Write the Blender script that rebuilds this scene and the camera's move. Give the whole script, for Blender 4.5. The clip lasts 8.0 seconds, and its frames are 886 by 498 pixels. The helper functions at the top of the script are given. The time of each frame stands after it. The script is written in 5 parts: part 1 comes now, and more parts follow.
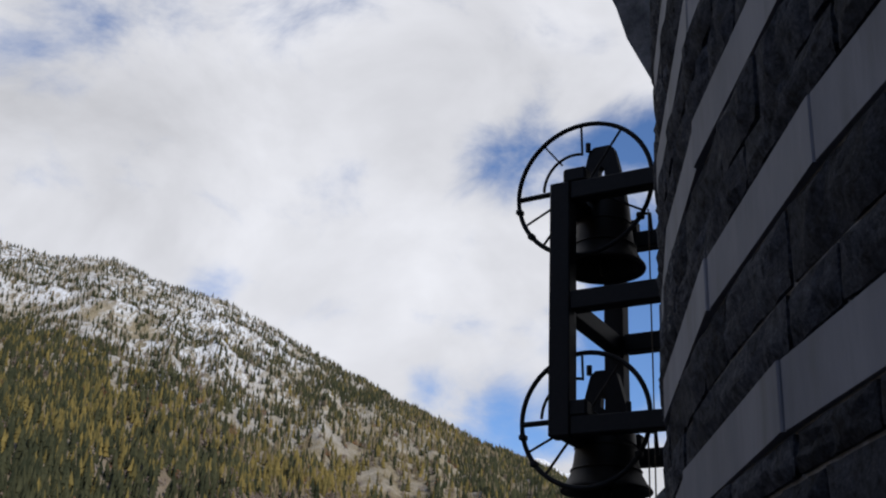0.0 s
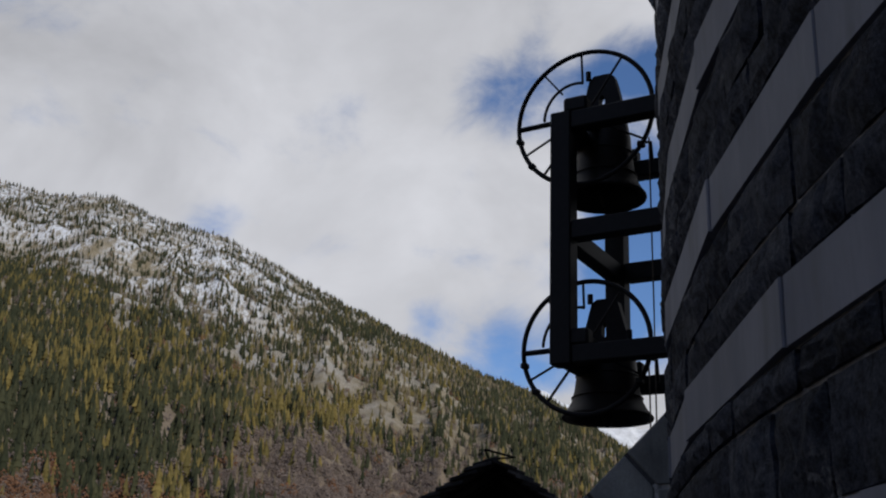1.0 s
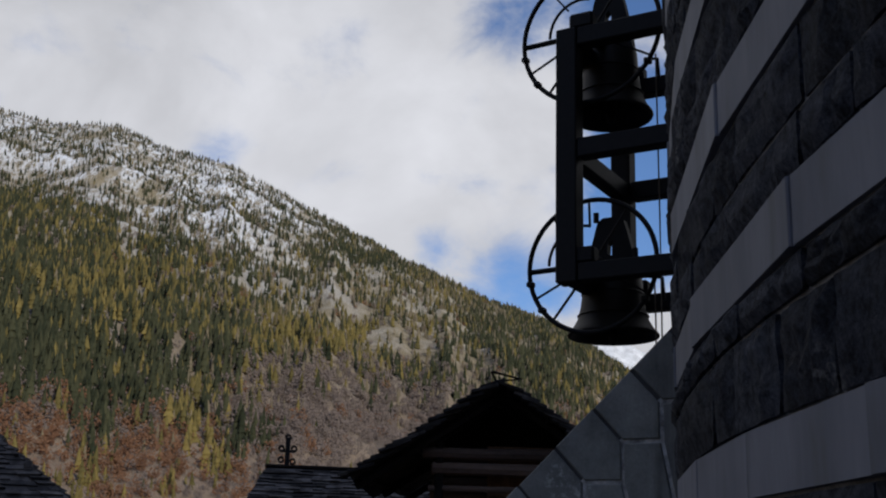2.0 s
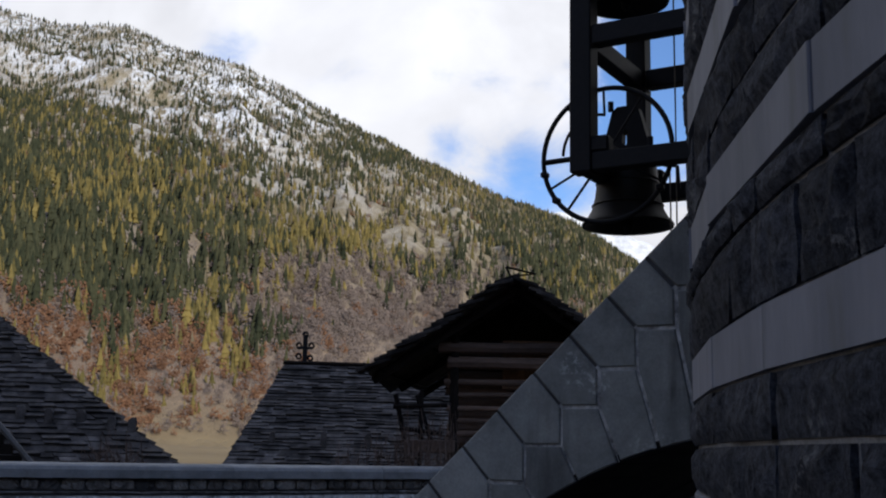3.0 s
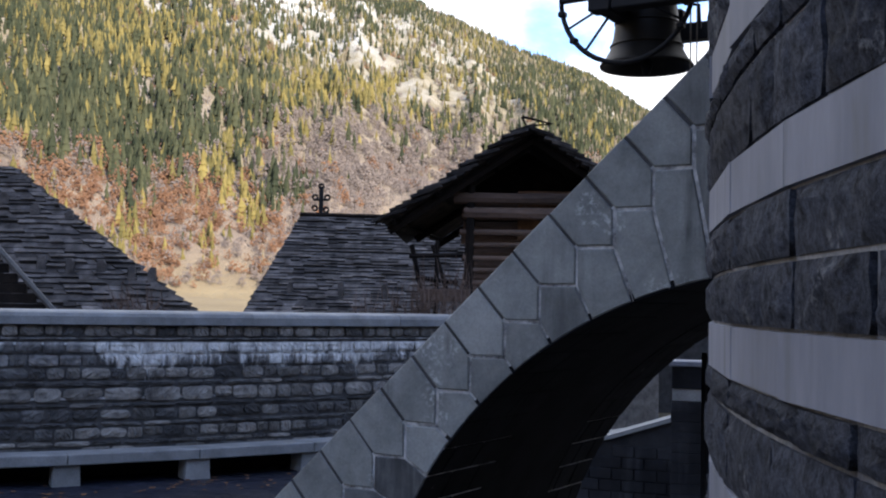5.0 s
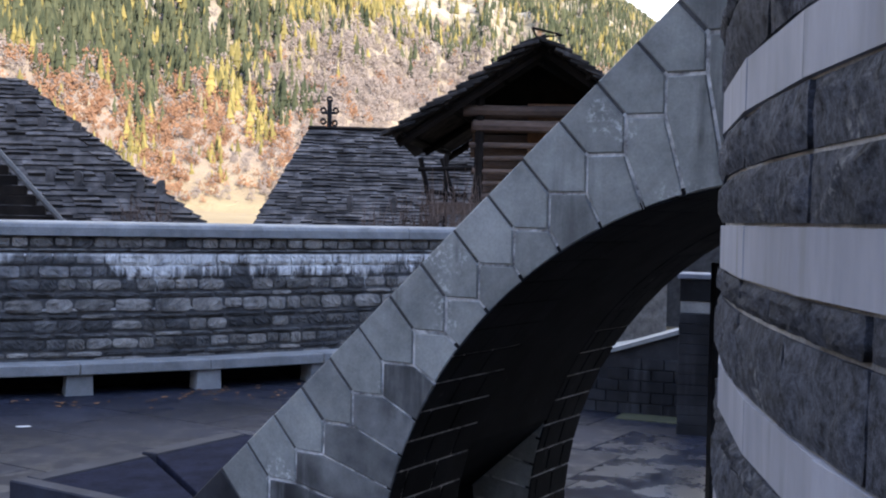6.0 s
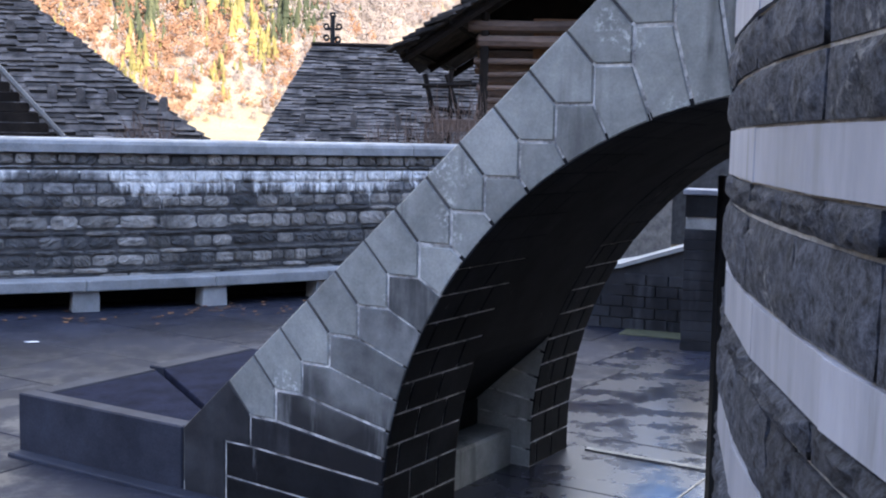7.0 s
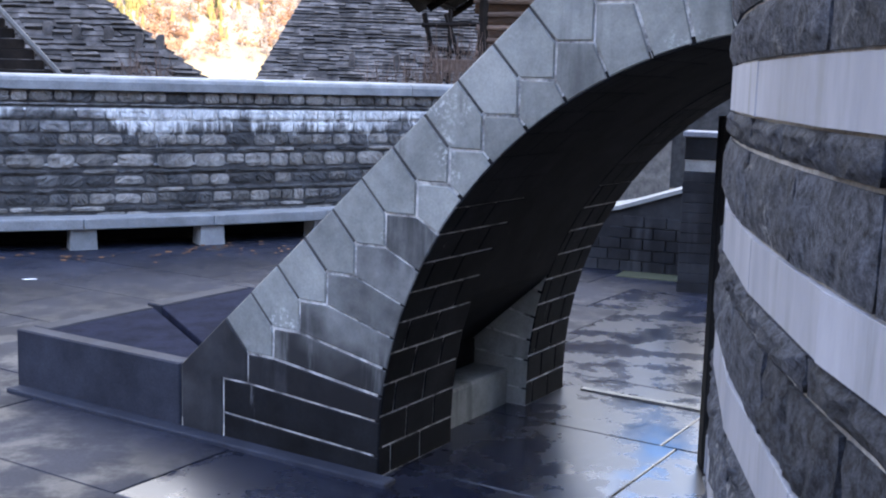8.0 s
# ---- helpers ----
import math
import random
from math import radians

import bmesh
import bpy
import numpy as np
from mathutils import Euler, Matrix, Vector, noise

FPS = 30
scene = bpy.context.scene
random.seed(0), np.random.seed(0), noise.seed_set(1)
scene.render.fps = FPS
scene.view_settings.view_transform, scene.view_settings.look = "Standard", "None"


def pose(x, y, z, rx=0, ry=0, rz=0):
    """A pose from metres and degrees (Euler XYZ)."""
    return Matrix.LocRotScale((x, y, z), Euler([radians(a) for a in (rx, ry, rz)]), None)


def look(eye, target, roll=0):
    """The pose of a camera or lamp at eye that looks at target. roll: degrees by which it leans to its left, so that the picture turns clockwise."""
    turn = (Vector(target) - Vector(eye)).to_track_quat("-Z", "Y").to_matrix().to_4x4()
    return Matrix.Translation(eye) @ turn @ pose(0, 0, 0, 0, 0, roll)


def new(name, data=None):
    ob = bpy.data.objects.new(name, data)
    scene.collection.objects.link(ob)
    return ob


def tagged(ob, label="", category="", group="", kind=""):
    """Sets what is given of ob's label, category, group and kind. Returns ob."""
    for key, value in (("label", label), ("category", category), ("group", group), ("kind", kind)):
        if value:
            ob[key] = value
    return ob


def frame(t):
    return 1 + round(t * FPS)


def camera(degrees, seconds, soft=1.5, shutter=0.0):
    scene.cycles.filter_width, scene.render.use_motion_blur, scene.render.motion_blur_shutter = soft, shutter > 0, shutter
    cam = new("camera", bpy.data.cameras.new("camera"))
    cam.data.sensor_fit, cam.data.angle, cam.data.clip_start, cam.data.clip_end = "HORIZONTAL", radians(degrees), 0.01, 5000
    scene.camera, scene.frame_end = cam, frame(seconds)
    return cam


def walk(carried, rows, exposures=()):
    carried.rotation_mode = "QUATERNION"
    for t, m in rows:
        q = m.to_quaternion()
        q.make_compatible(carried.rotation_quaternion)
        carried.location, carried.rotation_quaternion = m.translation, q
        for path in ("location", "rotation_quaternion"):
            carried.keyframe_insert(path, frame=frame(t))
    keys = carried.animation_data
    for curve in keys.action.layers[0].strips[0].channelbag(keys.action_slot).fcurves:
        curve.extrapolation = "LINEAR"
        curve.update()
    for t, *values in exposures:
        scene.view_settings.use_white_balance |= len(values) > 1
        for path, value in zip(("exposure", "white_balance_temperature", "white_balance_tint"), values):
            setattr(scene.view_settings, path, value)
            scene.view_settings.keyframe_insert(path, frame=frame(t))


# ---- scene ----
# ---------------------------------------------------------------- camera
cam = camera(42.72, 8.0, soft=2.1)
EYE = 2.87
ROWS = [
    (0.0, 0.014, 0.121, 0.047, 0.026, 22.391, -2.754),
    (0.5, 0.017, 0.135, 0.039, -0.087, 20.804, -2.254),
    (1.0, 0.008, 0.124, 0.02, -0.131, 19.074, -2.11),
    (2.5, 0.014, 0.166, -0.04, 0.29, 12.97, -1.403),
    (3.0, 0.014, 0.182, -0.062, 0.644, 10.182, -1.154),
    (3.5, 0.018, 0.206, -0.08, 0.929, 7.792, -1.006),
    (4.0, 0.018, 0.209, -0.093, 1.093, 6.638, -0.934),
    (4.5, 0.016, 0.209, -0.113, 1.188, 4.832, -1.056),
    (6.0, 0.014, 0.258, -0.177, 1.647, -1.494, -1.223),
    (6.5, 0.006, 0.272, -0.204, 1.875, -3.76, -1.399),
    (7.0, 0.008, 0.286, -0.22, 1.782, -5.571, -1.185),
    (7.5, 0.007, 0.288, -0.238, 1.584, -6.913, -1.312),
    (8.0, 0.009, 0.302, -0.246, 1.607, -8.476, -1.634),
]
EXPOSURES = [(0.0, -0.6), (0.5, -0.75), (1.0, -0.95), (2.5, -0.6), (3.0, -0.3), (3.5, 0.12), (4.5, 0.8), (6.0, 1.85), (7.0, 2.45), (8.0, 2.74)]
walk(cam, [(t, pose(x, y, EYE + z, 0, 0, yaw) @ pose(0, 0, 0, pitch) @ pose(0, 0, 0, 0, roll) @ pose(0, 0, 0, 90)) for t, x, y, z, yaw, pitch, roll in ROWS], EXPOSURES)

# ---------------------------------------------------------------- world and sun
SUN_AZ, SUN_EL = 148.0, 22.0      # degrees clockwise from +y, and above the horizon
world = bpy.data.worlds.new("sky")
scene.world = world
world.use_nodes = True
wn, wl = world.node_tree.nodes, world.node_tree.links
wn.clear()
w_out = wn.new("ShaderNodeOutputWorld")
w_bg = wn.new("ShaderNodeBackground")
w_sky = wn.new("ShaderNodeTexSky")
w_sky.sky_type, w_sky.sun_disc = "NISHITA", False
w_sky.sun_elevation, w_sky.sun_rotation = radians(SUN_EL), radians(SUN_AZ)
w_sky.altitude, w_sky.dust_density, w_sky.ozone_density = 1100, 0.3, 2.5
w_co = wn.new("ShaderNodeTexCoord")


def w_math(op, a, b=None, clamp=False):
    m = wn.new("ShaderNodeMath")
    m.operation, m.use_clamp = op, clamp
    for k, v in enumerate((a, b)):
        if v is None:
            continue
        if isinstance(v, (int, float)):
            m.inputs[k].default_value = v
        else:
            wl.new(v, m.inputs[k])
    return m.outputs[0]


def w_noise(scale, detail, rough, stretch=(1, 1, 1), shift=(0, 0, 0)):
    mp = wn.new("ShaderNodeMapping")
    mp.inputs["Scale"].default_value, mp.inputs["Location"].default_value = stretch, shift
    wl.new(w_co.outputs["Generated"], mp.inputs[0])
    n = wn.new("ShaderNodeTexNoise")
    n.inputs["Scale"].default_value, n.inputs["Detail"].default_value, n.inputs["Roughness"].default_value = scale, detail, rough
    n.inputs["Distortion"].default_value = 0.35
    wl.new(mp.outputs[0], n.inputs["Vector"])
    return n.outputs["Fac"]


def w_gap(direction, inner, outer):
    """An opening in the cloud cover round a direction of the sky, 1 in its middle."""
    d = wn.new("ShaderNodeVectorMath")
    d.operation = "DISTANCE"
    wl.new(w_co.outputs["Generated"], d.inputs[0])
    d.inputs[1].default_value = Vector(direction).normalized()
    r = wn.new("ShaderNodeMapRange")
    r.interpolation_type = "SMOOTHSTEP"
    r.inputs["From Min"].default_value, r.inputs["From Max"].default_value = outer, inner
    wl.new(d.outputs["Value"], r.inputs["Value"])
    return r.outputs[0]


gaps = w_math("MULTIPLY", w_gap((0.084, 0.886, 0.456), 0.0, 0.085), 0.62)
for way, size, power in (((0.03, 0.895, 0.44), 0.07, 0.35), ((0.175, 0.869, 0.463), 0.085, 0.9), ((0.176, 0.914, 0.365), 0.09, 1.2), ((0.174, 0.94, 0.29), 0.1, 1.3), ((-0.01, 0.964, 0.265), 0.04, 0.75),
                         ((0.064, 0.97, 0.235), 0.07, 1.0), ((0.13, 0.96, 0.24), 0.06, 0.5), ((-0.205, 0.92, 0.338), 0.055, 0.45), ((-0.32, 0.79, 0.53), 0.13, 0.4), ((0.018, 0.924, 0.382), 0.035, 0.35)):
    gaps = w_math("ADD", gaps, w_math("MULTIPLY", w_gap(way, 0.0, size), power))
w_sep = wn.new("ShaderNodeSeparateXYZ")
wl.new(w_co.outputs["Generated"], w_sep.inputs[0])
bank = wn.new("ShaderNodeMapRange")          # the cloud bank lies on the mountains ahead; the rest of the sky is mostly clear
bank.interpolation_type = "SMOOTHSTEP"
bank.inputs["From Min"].default_value, bank.inputs["From Max"].default_value = 0.62, 0.3
wl.new(w_sep.outputs["Y"], bank.inputs["Value"])
ragged = w_math("SUBTRACT", w_noise(9.0, 7, 0.6, (1, 1, 1.5)), 0.5)
cover = w_math("SUBTRACT", 1.02, w_math("ADD", w_math("ADD", w_math("MULTIPLY", gaps, 1.05), w_math("MULTIPLY", bank.outputs[0], 0.74)), w_math("MULTIPLY", ragged, 2.0)))
ramp = wn.new("ShaderNodeMapRange")
ramp.interpolation_type = "SMOOTHSTEP"
ramp.inputs["From Min"].default_value, ramp.inputs["From Max"].default_value = 0.05, 0.95
wl.new(cover, ramp.inputs["Value"])
billow = wn.new("ShaderNodeMapRange")
billow.inputs["From Min"].default_value, billow.inputs["From Max"].default_value = 0.3, 0.7
billow.inputs["To Min"].default_value, billow.inputs["To Max"].default_value = 0.72, 1.12
wl.new(w_noise(4.2, 6, 0.55, (1, 1, 1.4), (0.4, 0.1, 0.2)), billow.inputs["Value"])
cloud = wn.new("ShaderNodeVectorMath")
cloud.operation = "SCALE"
cloud.inputs[0].default_value = (6.4, 6.5, 6.95)
wl.new(billow.outputs[0], cloud.inputs["Scale"])
w_mix = wn.new("ShaderNodeMix")
w_mix.data_type = "RGBA"
wl.new(ramp.outputs[0], w_mix.inputs["Factor"])
w_tint = wn.new("ShaderNodeVectorMath")
w_tint.operation = "MULTIPLY"
w_tint.inputs[1].default_value = (0.8, 0.93, 1.16)
wl.new(w_sky.outputs[0], w_tint.inputs[0])
wl.new(w_tint.outputs[0], w_mix.inputs[6])
wl.new(cloud.outputs[0], w_mix.inputs[7])
wl.new(w_mix.outputs[2], w_bg.inputs["Color"])
w_bg.inputs["Strength"].default_value = 0.18
wl.new(w_bg.outputs[0], w_out.inputs[0])

sun = new("sun", bpy.data.lights.new("sun", "SUN"))
sun.data.energy, sun.data.angle, sun.data.color = 5.0, radians(0.6), (1.0, 0.93, 0.82)
sun_way = Vector((math.sin(radians(SUN_AZ)) * math.cos(radians(SUN_EL)), math.cos(radians(SUN_AZ)) * math.cos(radians(SUN_EL)), math.sin(radians(SUN_EL))))
sun.matrix_world = look(sun_way * 100, (0, 0, 0))


# ---------------------------------------------------------------- materials
def node_mat(name):
    m = bpy.data.materials.new(name)
    m.use_nodes = True
    nt = m.node_tree
    return m, nt, nt.nodes["Principled BSDF"]


def noise_of(nt, scale, detail=6, rough=0.6, stretch=(1, 1, 1), vector=None):
    if vector is None:
        vector = nt.nodes.new("ShaderNodeNewGeometry").outputs["Position"]
    mp = nt.nodes.new("ShaderNodeMapping")
    mp.inputs["Scale"].default_value = stretch
    nt.links.new(vector, mp.inputs[0])
    n = nt.nodes.new("ShaderNodeTexNoise")
    n.inputs["Scale"].default_value, n.inputs["Detail"].default_value, n.inputs["Roughness"].default_value = scale, detail, rough
    nt.links.new(mp.outputs[0], n.inputs["Vector"])
    return n.outputs["Fac"]


def spread(nt, value, lo, hi, a=0.0, b=1.0, smooth=False):
    r = nt.nodes.new("ShaderNodeMapRange")
    r.interpolation_type = "SMOOTHSTEP" if smooth else "LINEAR"
    for k, v in (("From Min", lo), ("From Max", hi), ("To Min", a), ("To Max", b)):
        r.inputs[k].default_value = v
    nt.links.new(value, r.inputs["Value"])
    return r.outputs[0]


def blend(nt, fac, a, b, mode="MIX"):
    m = nt.nodes.new("ShaderNodeMix")
    m.data_type, m.blend_type = "RGBA", mode
    for k, v in ((0, fac), (6, a), (7, b)):
        if isinstance(v, (int, float)):
            m.inputs[k].default_value = v
        elif isinstance(v, tuple):
            m.inputs[k].default_value = (*v, 1) if len(v) == 3 else v
        else:
            nt.links.new(v, m.inputs[k])
    return m.outputs[2]


def mul(nt, a, b):
    m = nt.nodes.new("ShaderNodeMath")
    m.operation = "MULTIPLY"
    for k, v in enumerate((a, b)):
        if isinstance(v, (int, float)):
            m.inputs[k].default_value = v
        else:
            nt.links.new(v, m.inputs[k])
    return m.outputs[0]


def relief(nt, bsdf, height, strength, distance):
    b = nt.nodes.new("ShaderNodeBump")
    b.inputs["Strength"].default_value, b.inputs["Distance"].default_value = strength, distance
    nt.links.new(height, b.inputs["Height"])
    nt.links.new(b.outputs[0], bsdf.inputs["Normal"])


def stone(name, dark, light, scale=3.0, fine=60.0, rough=0.85, gloss=0.0, bump=0.5, deep=0.006, vary=0.35, streaks=None, stretch=(1, 1, 1), spots=None, island=False, grainy=0.55, rugged=0.6, sharp=0.2, sheen=0.5):
    """Natural stone: broad clouding, fine grain, a tone of its own for each piece, and, where given, pale lime runs or lichen spots."""
    m, nt, b = node_mat(name)
    col = blend(nt, spread(nt, noise_of(nt, scale, 8, rugged, stretch), 0.5 - sharp, 0.5 + sharp), dark, light)
    grain = noise_of(nt, fine, 4, 0.7, stretch)
    col = blend(nt, grainy, col, blend(nt, spread(nt, grain, 0.3, 0.7), (0.25, 0.25, 0.25), (1, 1, 1)), "MULTIPLY")
    if vary:
        r = nt.nodes.new("ShaderNodeNewGeometry").outputs["Random Per Island"] if island else nt.nodes.new("ShaderNodeObjectInfo").outputs["Random"]
        tone = nt.nodes.new("ShaderNodeVectorMath")
        tone.operation = "SCALE"
        nt.links.new(col, tone.inputs[0])
        nt.links.new(spread(nt, r, 0, 1, 1 - vary, 1 + vary), tone.inputs["Scale"])
        col = tone.outputs[0]
    if spots:
        col = blend(nt, mul(nt, spread(nt, noise_of(nt, 2.1, 3, 0.5), 0.57, 0.66, smooth=True), spread(nt, noise_of(nt, 34, 5, 0.7), 0.5, 0.64, 0.0, 0.85)), col, spots)
    if streaks:
        colour, scl, lo, hi = streaks
        col = blend(nt, mul(nt, spread(nt, noise_of(nt, scl, 6, 0.65, (1, 1, 0.12)), lo, hi, smooth=True), spread(nt, noise_of(nt, scl * 0.4, 3, 0.5), 0.4, 0.6)), col, colour)
    nt.links.new(col, b.inputs["Base Color"])
    if gloss:
        nt.links.new(spread(nt, noise_of(nt, 1.7, 7, 0.65), 0.46, 0.6, rough, gloss), b.inputs["Roughness"])
    else:
        b.inputs["Roughness"].default_value = rough
    b.inputs["Specular IOR Level"].default_value = sheen
    relief(nt, b, noise_of(nt, fine * 0.45, 8, 0.75, stretch), bump, deep)
    return m


def plain(name, colour, rough=0.6, metal=0.0, fine=40, vary=0.25, sheen=0.5):
    m, nt, b = node_mat(name)
    col = blend(nt, spread(nt, noise_of(nt, fine, 5, 0.65), 0.25, 0.75), tuple(c * (1 - vary) for c in colour), tuple(c * (1 + vary) for c in colour))
    nt.links.new(col, b.inputs["Base Color"])
    b.inputs["Roughness"].default_value, b.inputs["Metallic"].default_value = rough, metal
    b.inputs["Specular IOR Level"].default_value = sheen
    relief(nt, b, noise_of(nt, fine * 2, 5, 0.7), 0.25, 0.004)
    return m


def lime_runs(name, dark, light, vary=0.0, bled=False):
    """Wall stone or mortar with white lime that has bled from a bed joint and run down the face in uneven drips."""
    m, nt, b = node_mat(name)
    col = blend(nt, spread(nt, noise_of(nt, 4, 7, 0.7), 0.3, 0.7), dark, light)
    if vary:
        tone = nt.nodes.new("ShaderNodeVectorMath")
        tone.operation = "SCALE"
        nt.links.new(col, tone.inputs[0])
        nt.links.new(spread(nt, nt.nodes.new("ShaderNodeObjectInfo").outputs["Random"], 0, 1, 1 - vary, 1 + vary), tone.inputs["Scale"])
        col = tone.outputs[0]
    geo = nt.nodes.new("ShaderNodeNewGeometry")
    sep = nt.nodes.new("ShaderNodeSeparateXYZ")
    nt.links.new(geo.outputs["Position"], sep.inputs[0])
    z = sep.outputs["Z"]
    reach = spread(nt, noise_of(nt, 0.55, 3, 0.5, (1, 1, 0.02)), 0.3, 0.5)
    drip = spread(nt, noise_of(nt, 2.6, 7, 0.75, (1, 1, 0.06)), 0.34, 0.64)
    total = nt.nodes.new("ShaderNodeMath")
    total.operation = "ADD"
    nt.links.new(mul(nt, reach, drip), total.inputs[0])
    nt.links.new(spread(nt, z, 1.45, 2.04), total.inputs[1])
    mask = mul(nt, spread(nt, total.outputs[0], 0.9, 1.24, smooth=True), spread(nt, noise_of(nt, 9, 5, 0.7, (1, 1, 0.4)), 0.3, 0.62, 0.2, 1.0))
    mask = mul(nt, mask, spread(nt, z, 2.075, 2.055))
    if bled:
        for at, lo, hi in ((2.043, 0.4, 0.5), (1.224, 0.47, 0.56)):
            up, down = spread(nt, z, at - 0.022, at - 0.012), spread(nt, z, at + 0.022, at + 0.012)
            seam = mul(nt, mul(nt, up, down), spread(nt, noise_of(nt, 0.9, 6, 0.7), lo, hi))
            col = blend(nt, seam, col, (0.86, 0.85, 0.82))
    col = blend(nt, mask, col, (0.88, 0.87, 0.83))
    nt.links.new(col, b.inputs["Base Color"])
    b.inputs["Roughness"].default_value = 0.9
    relief(nt, b, noise_of(nt, 30, 7, 0.7), 0.6, 0.008)
    return m


M = {}
M["gneiss"] = stone("gneiss", (0.013, 0.0158, 0.0235), (0.138, 0.156, 0.205), 30, 140, bump=1.0, deep=0.028, vary=0.32, grainy=0.75, rugged=0.78, sharp=0.13, spots=(0.32, 0.33, 0.35), sheen=0.25)
M["marble"] = stone("marble", (0.17, 0.183, 0.22), (0.265, 0.278, 0.322), 4, 30, rough=0.7, bump=0.12, deep=0.003, vary=0.1, sheen=0.3, stretch=(1, 1, 0.3), streaks=((0.16, 0.168, 0.185), 9, 0.46, 0.66), grainy=0.14)
M["joint"] = stone("joint", (0.1, 0.1, 0.105), (0.4, 0.4, 0.4), 5, 80, vary=0)
M["buttress"] = stone("buttress_stone", (0.185, 0.194, 0.183), (0.4, 0.41, 0.385), 2.6, 60, bump=0.35, deep=0.005, vary=0.22, streaks=((0.075, 0.076, 0.073), 3.0, 0.5, 0.68), spots=(0.62, 0.63, 0.61), grainy=0.3, rugged=0.72)
M["lime"] = stone("lime_mortar", (0.12, 0.12, 0.12), (0.78, 0.77, 0.74), 6.5, 50, vary=0, grainy=0.3, rugged=0.7, sharp=0.13)
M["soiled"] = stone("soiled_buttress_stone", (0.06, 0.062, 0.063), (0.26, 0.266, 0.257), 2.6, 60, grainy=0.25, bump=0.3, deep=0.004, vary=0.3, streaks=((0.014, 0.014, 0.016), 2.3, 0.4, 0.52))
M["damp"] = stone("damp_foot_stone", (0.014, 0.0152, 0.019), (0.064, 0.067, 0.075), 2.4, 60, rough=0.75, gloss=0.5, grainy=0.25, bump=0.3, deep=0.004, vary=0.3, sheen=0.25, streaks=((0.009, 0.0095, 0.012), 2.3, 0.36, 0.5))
M["wet"] = stone("wet_stone", (0.006, 0.0065, 0.008), (0.022, 0.024, 0.029), 3, 60, rough=0.65, gloss=0.4, sheen=0.14, bump=0.35, deep=0.004, vary=0.3, streaks=((0.2, 0.205, 0.21), 7, 0.68, 0.8))
M["joint_dark"] = stone("dark_mortar", (0.03, 0.03, 0.032), (0.12, 0.12, 0.12), 3, 60, vary=0)
# Near-black tone puts the deep shade under the arches into the stone colour.
M["soffit"] = stone("shade_dark_soffit", (0.005, 0.0054, 0.0064), (0.018, 0.019, 0.022), 3, 60, rough=0.85, sheen=0.1, bump=0.35, deep=0.004, vary=0.3, streaks=((0.3, 0.31, 0.32), 6, 0.66, 0.78))
M["bed"] = stone("dark_bed", (0.008, 0.0098, 0.02), (0.021, 0.025, 0.05), 5, 45, rough=0.95, bump=0.7, deep=0.01, vary=0.1, sheen=0.04)
M["block"] = stone("wall_block", (0.108, 0.099, 0.089), (0.42, 0.39, 0.345), 4, 60, bump=0.8, deep=0.012, vary=0.45, streaks=((0.05, 0.047, 0.043), 2.2, 0.5, 0.64), rugged=0.7)
M["stained"] = lime_runs("lime_stained_block", (0.042, 0.041, 0.04), (0.27, 0.262, 0.25), 0.5)
M["wall_mortar"] = lime_runs("wall_mortar", (0.04, 0.039, 0.039), (0.14, 0.136, 0.132), bled=True)
M["rim"] = stone("basin_rim", (0.018, 0.02, 0.03), (0.042, 0.047, 0.066), 2.5, 60, rough=0.8, bump=0.3, deep=0.004, vary=0.15, sheen=0.2)
# Slab edges darker than the tops, painting the shadow line under each course.
M["slate_edge"] = stone("shadow_slab_edge", (0.02, 0.019, 0.018), (0.12, 0.112, 0.105), 2.0, 25, bump=0.5, deep=0.01, vary=0.6, island=True)
M["coping"] = stone("coping_granite", (0.24, 0.245, 0.24), (0.4, 0.405, 0.4), 3, 70, bump=0.3, deep=0.003, vary=0.12)
M["paving"] = stone("damp_paving", (0.007, 0.0085, 0.016), (0.03, 0.034, 0.053), 0.8, 50, rough=0.75, gloss=0.4, bump=0.3, deep=0.003, vary=0.15, sheen=0.18, rugged=0.7)
M["paving_wet"] = stone("wet_paving", (0.006, 0.0078, 0.016), (0.026, 0.031, 0.054), 0.8, 50, rough=0.33, gloss=0.16, bump=0.16, deep=0.002, vary=0.15, sheen=0.75, rugged=0.7)
M["slate"] = stone("roof_slab", (0.035, 0.0305, 0.0275), (0.215, 0.188, 0.168), 2.5, 25, sheen=0.2, bump=0.6, deep=0.01, vary=0.5, island=True)
M["old_slab"] = stone("dark_barn_slab", (0.013, 0.011, 0.0098), (0.1, 0.087, 0.077), 2.5, 25, sheen=0.15, bump=0.6, deep=0.01, vary=0.5)
M["timber"] = stone("weathered_timber", (0.09, 0.058, 0.042), (0.27, 0.17, 0.115), 2, 25, bump=0.5, deep=0.008, vary=0.3, stretch=(0.2, 1, 1))
M["fresh_timber"] = stone("rust_timber", (0.16, 0.075, 0.035), (0.36, 0.18, 0.085), 3, 25, bump=0.4, deep=0.006, vary=0.2, stretch=(1, 1, 0.2))
# Near-black: shade under the barn roof and in its gable is in this colour.
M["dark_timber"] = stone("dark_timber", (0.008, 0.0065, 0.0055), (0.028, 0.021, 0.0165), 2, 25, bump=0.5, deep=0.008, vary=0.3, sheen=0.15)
M["iron"] = plain("painted_iron", (0.012, 0.012, 0.013), 0.6, 0.0, 30, sheen=0.25)
M["bronze"] = plain("bell_bronze", (0.022, 0.0185, 0.0145), 0.55, 0.5, 14)
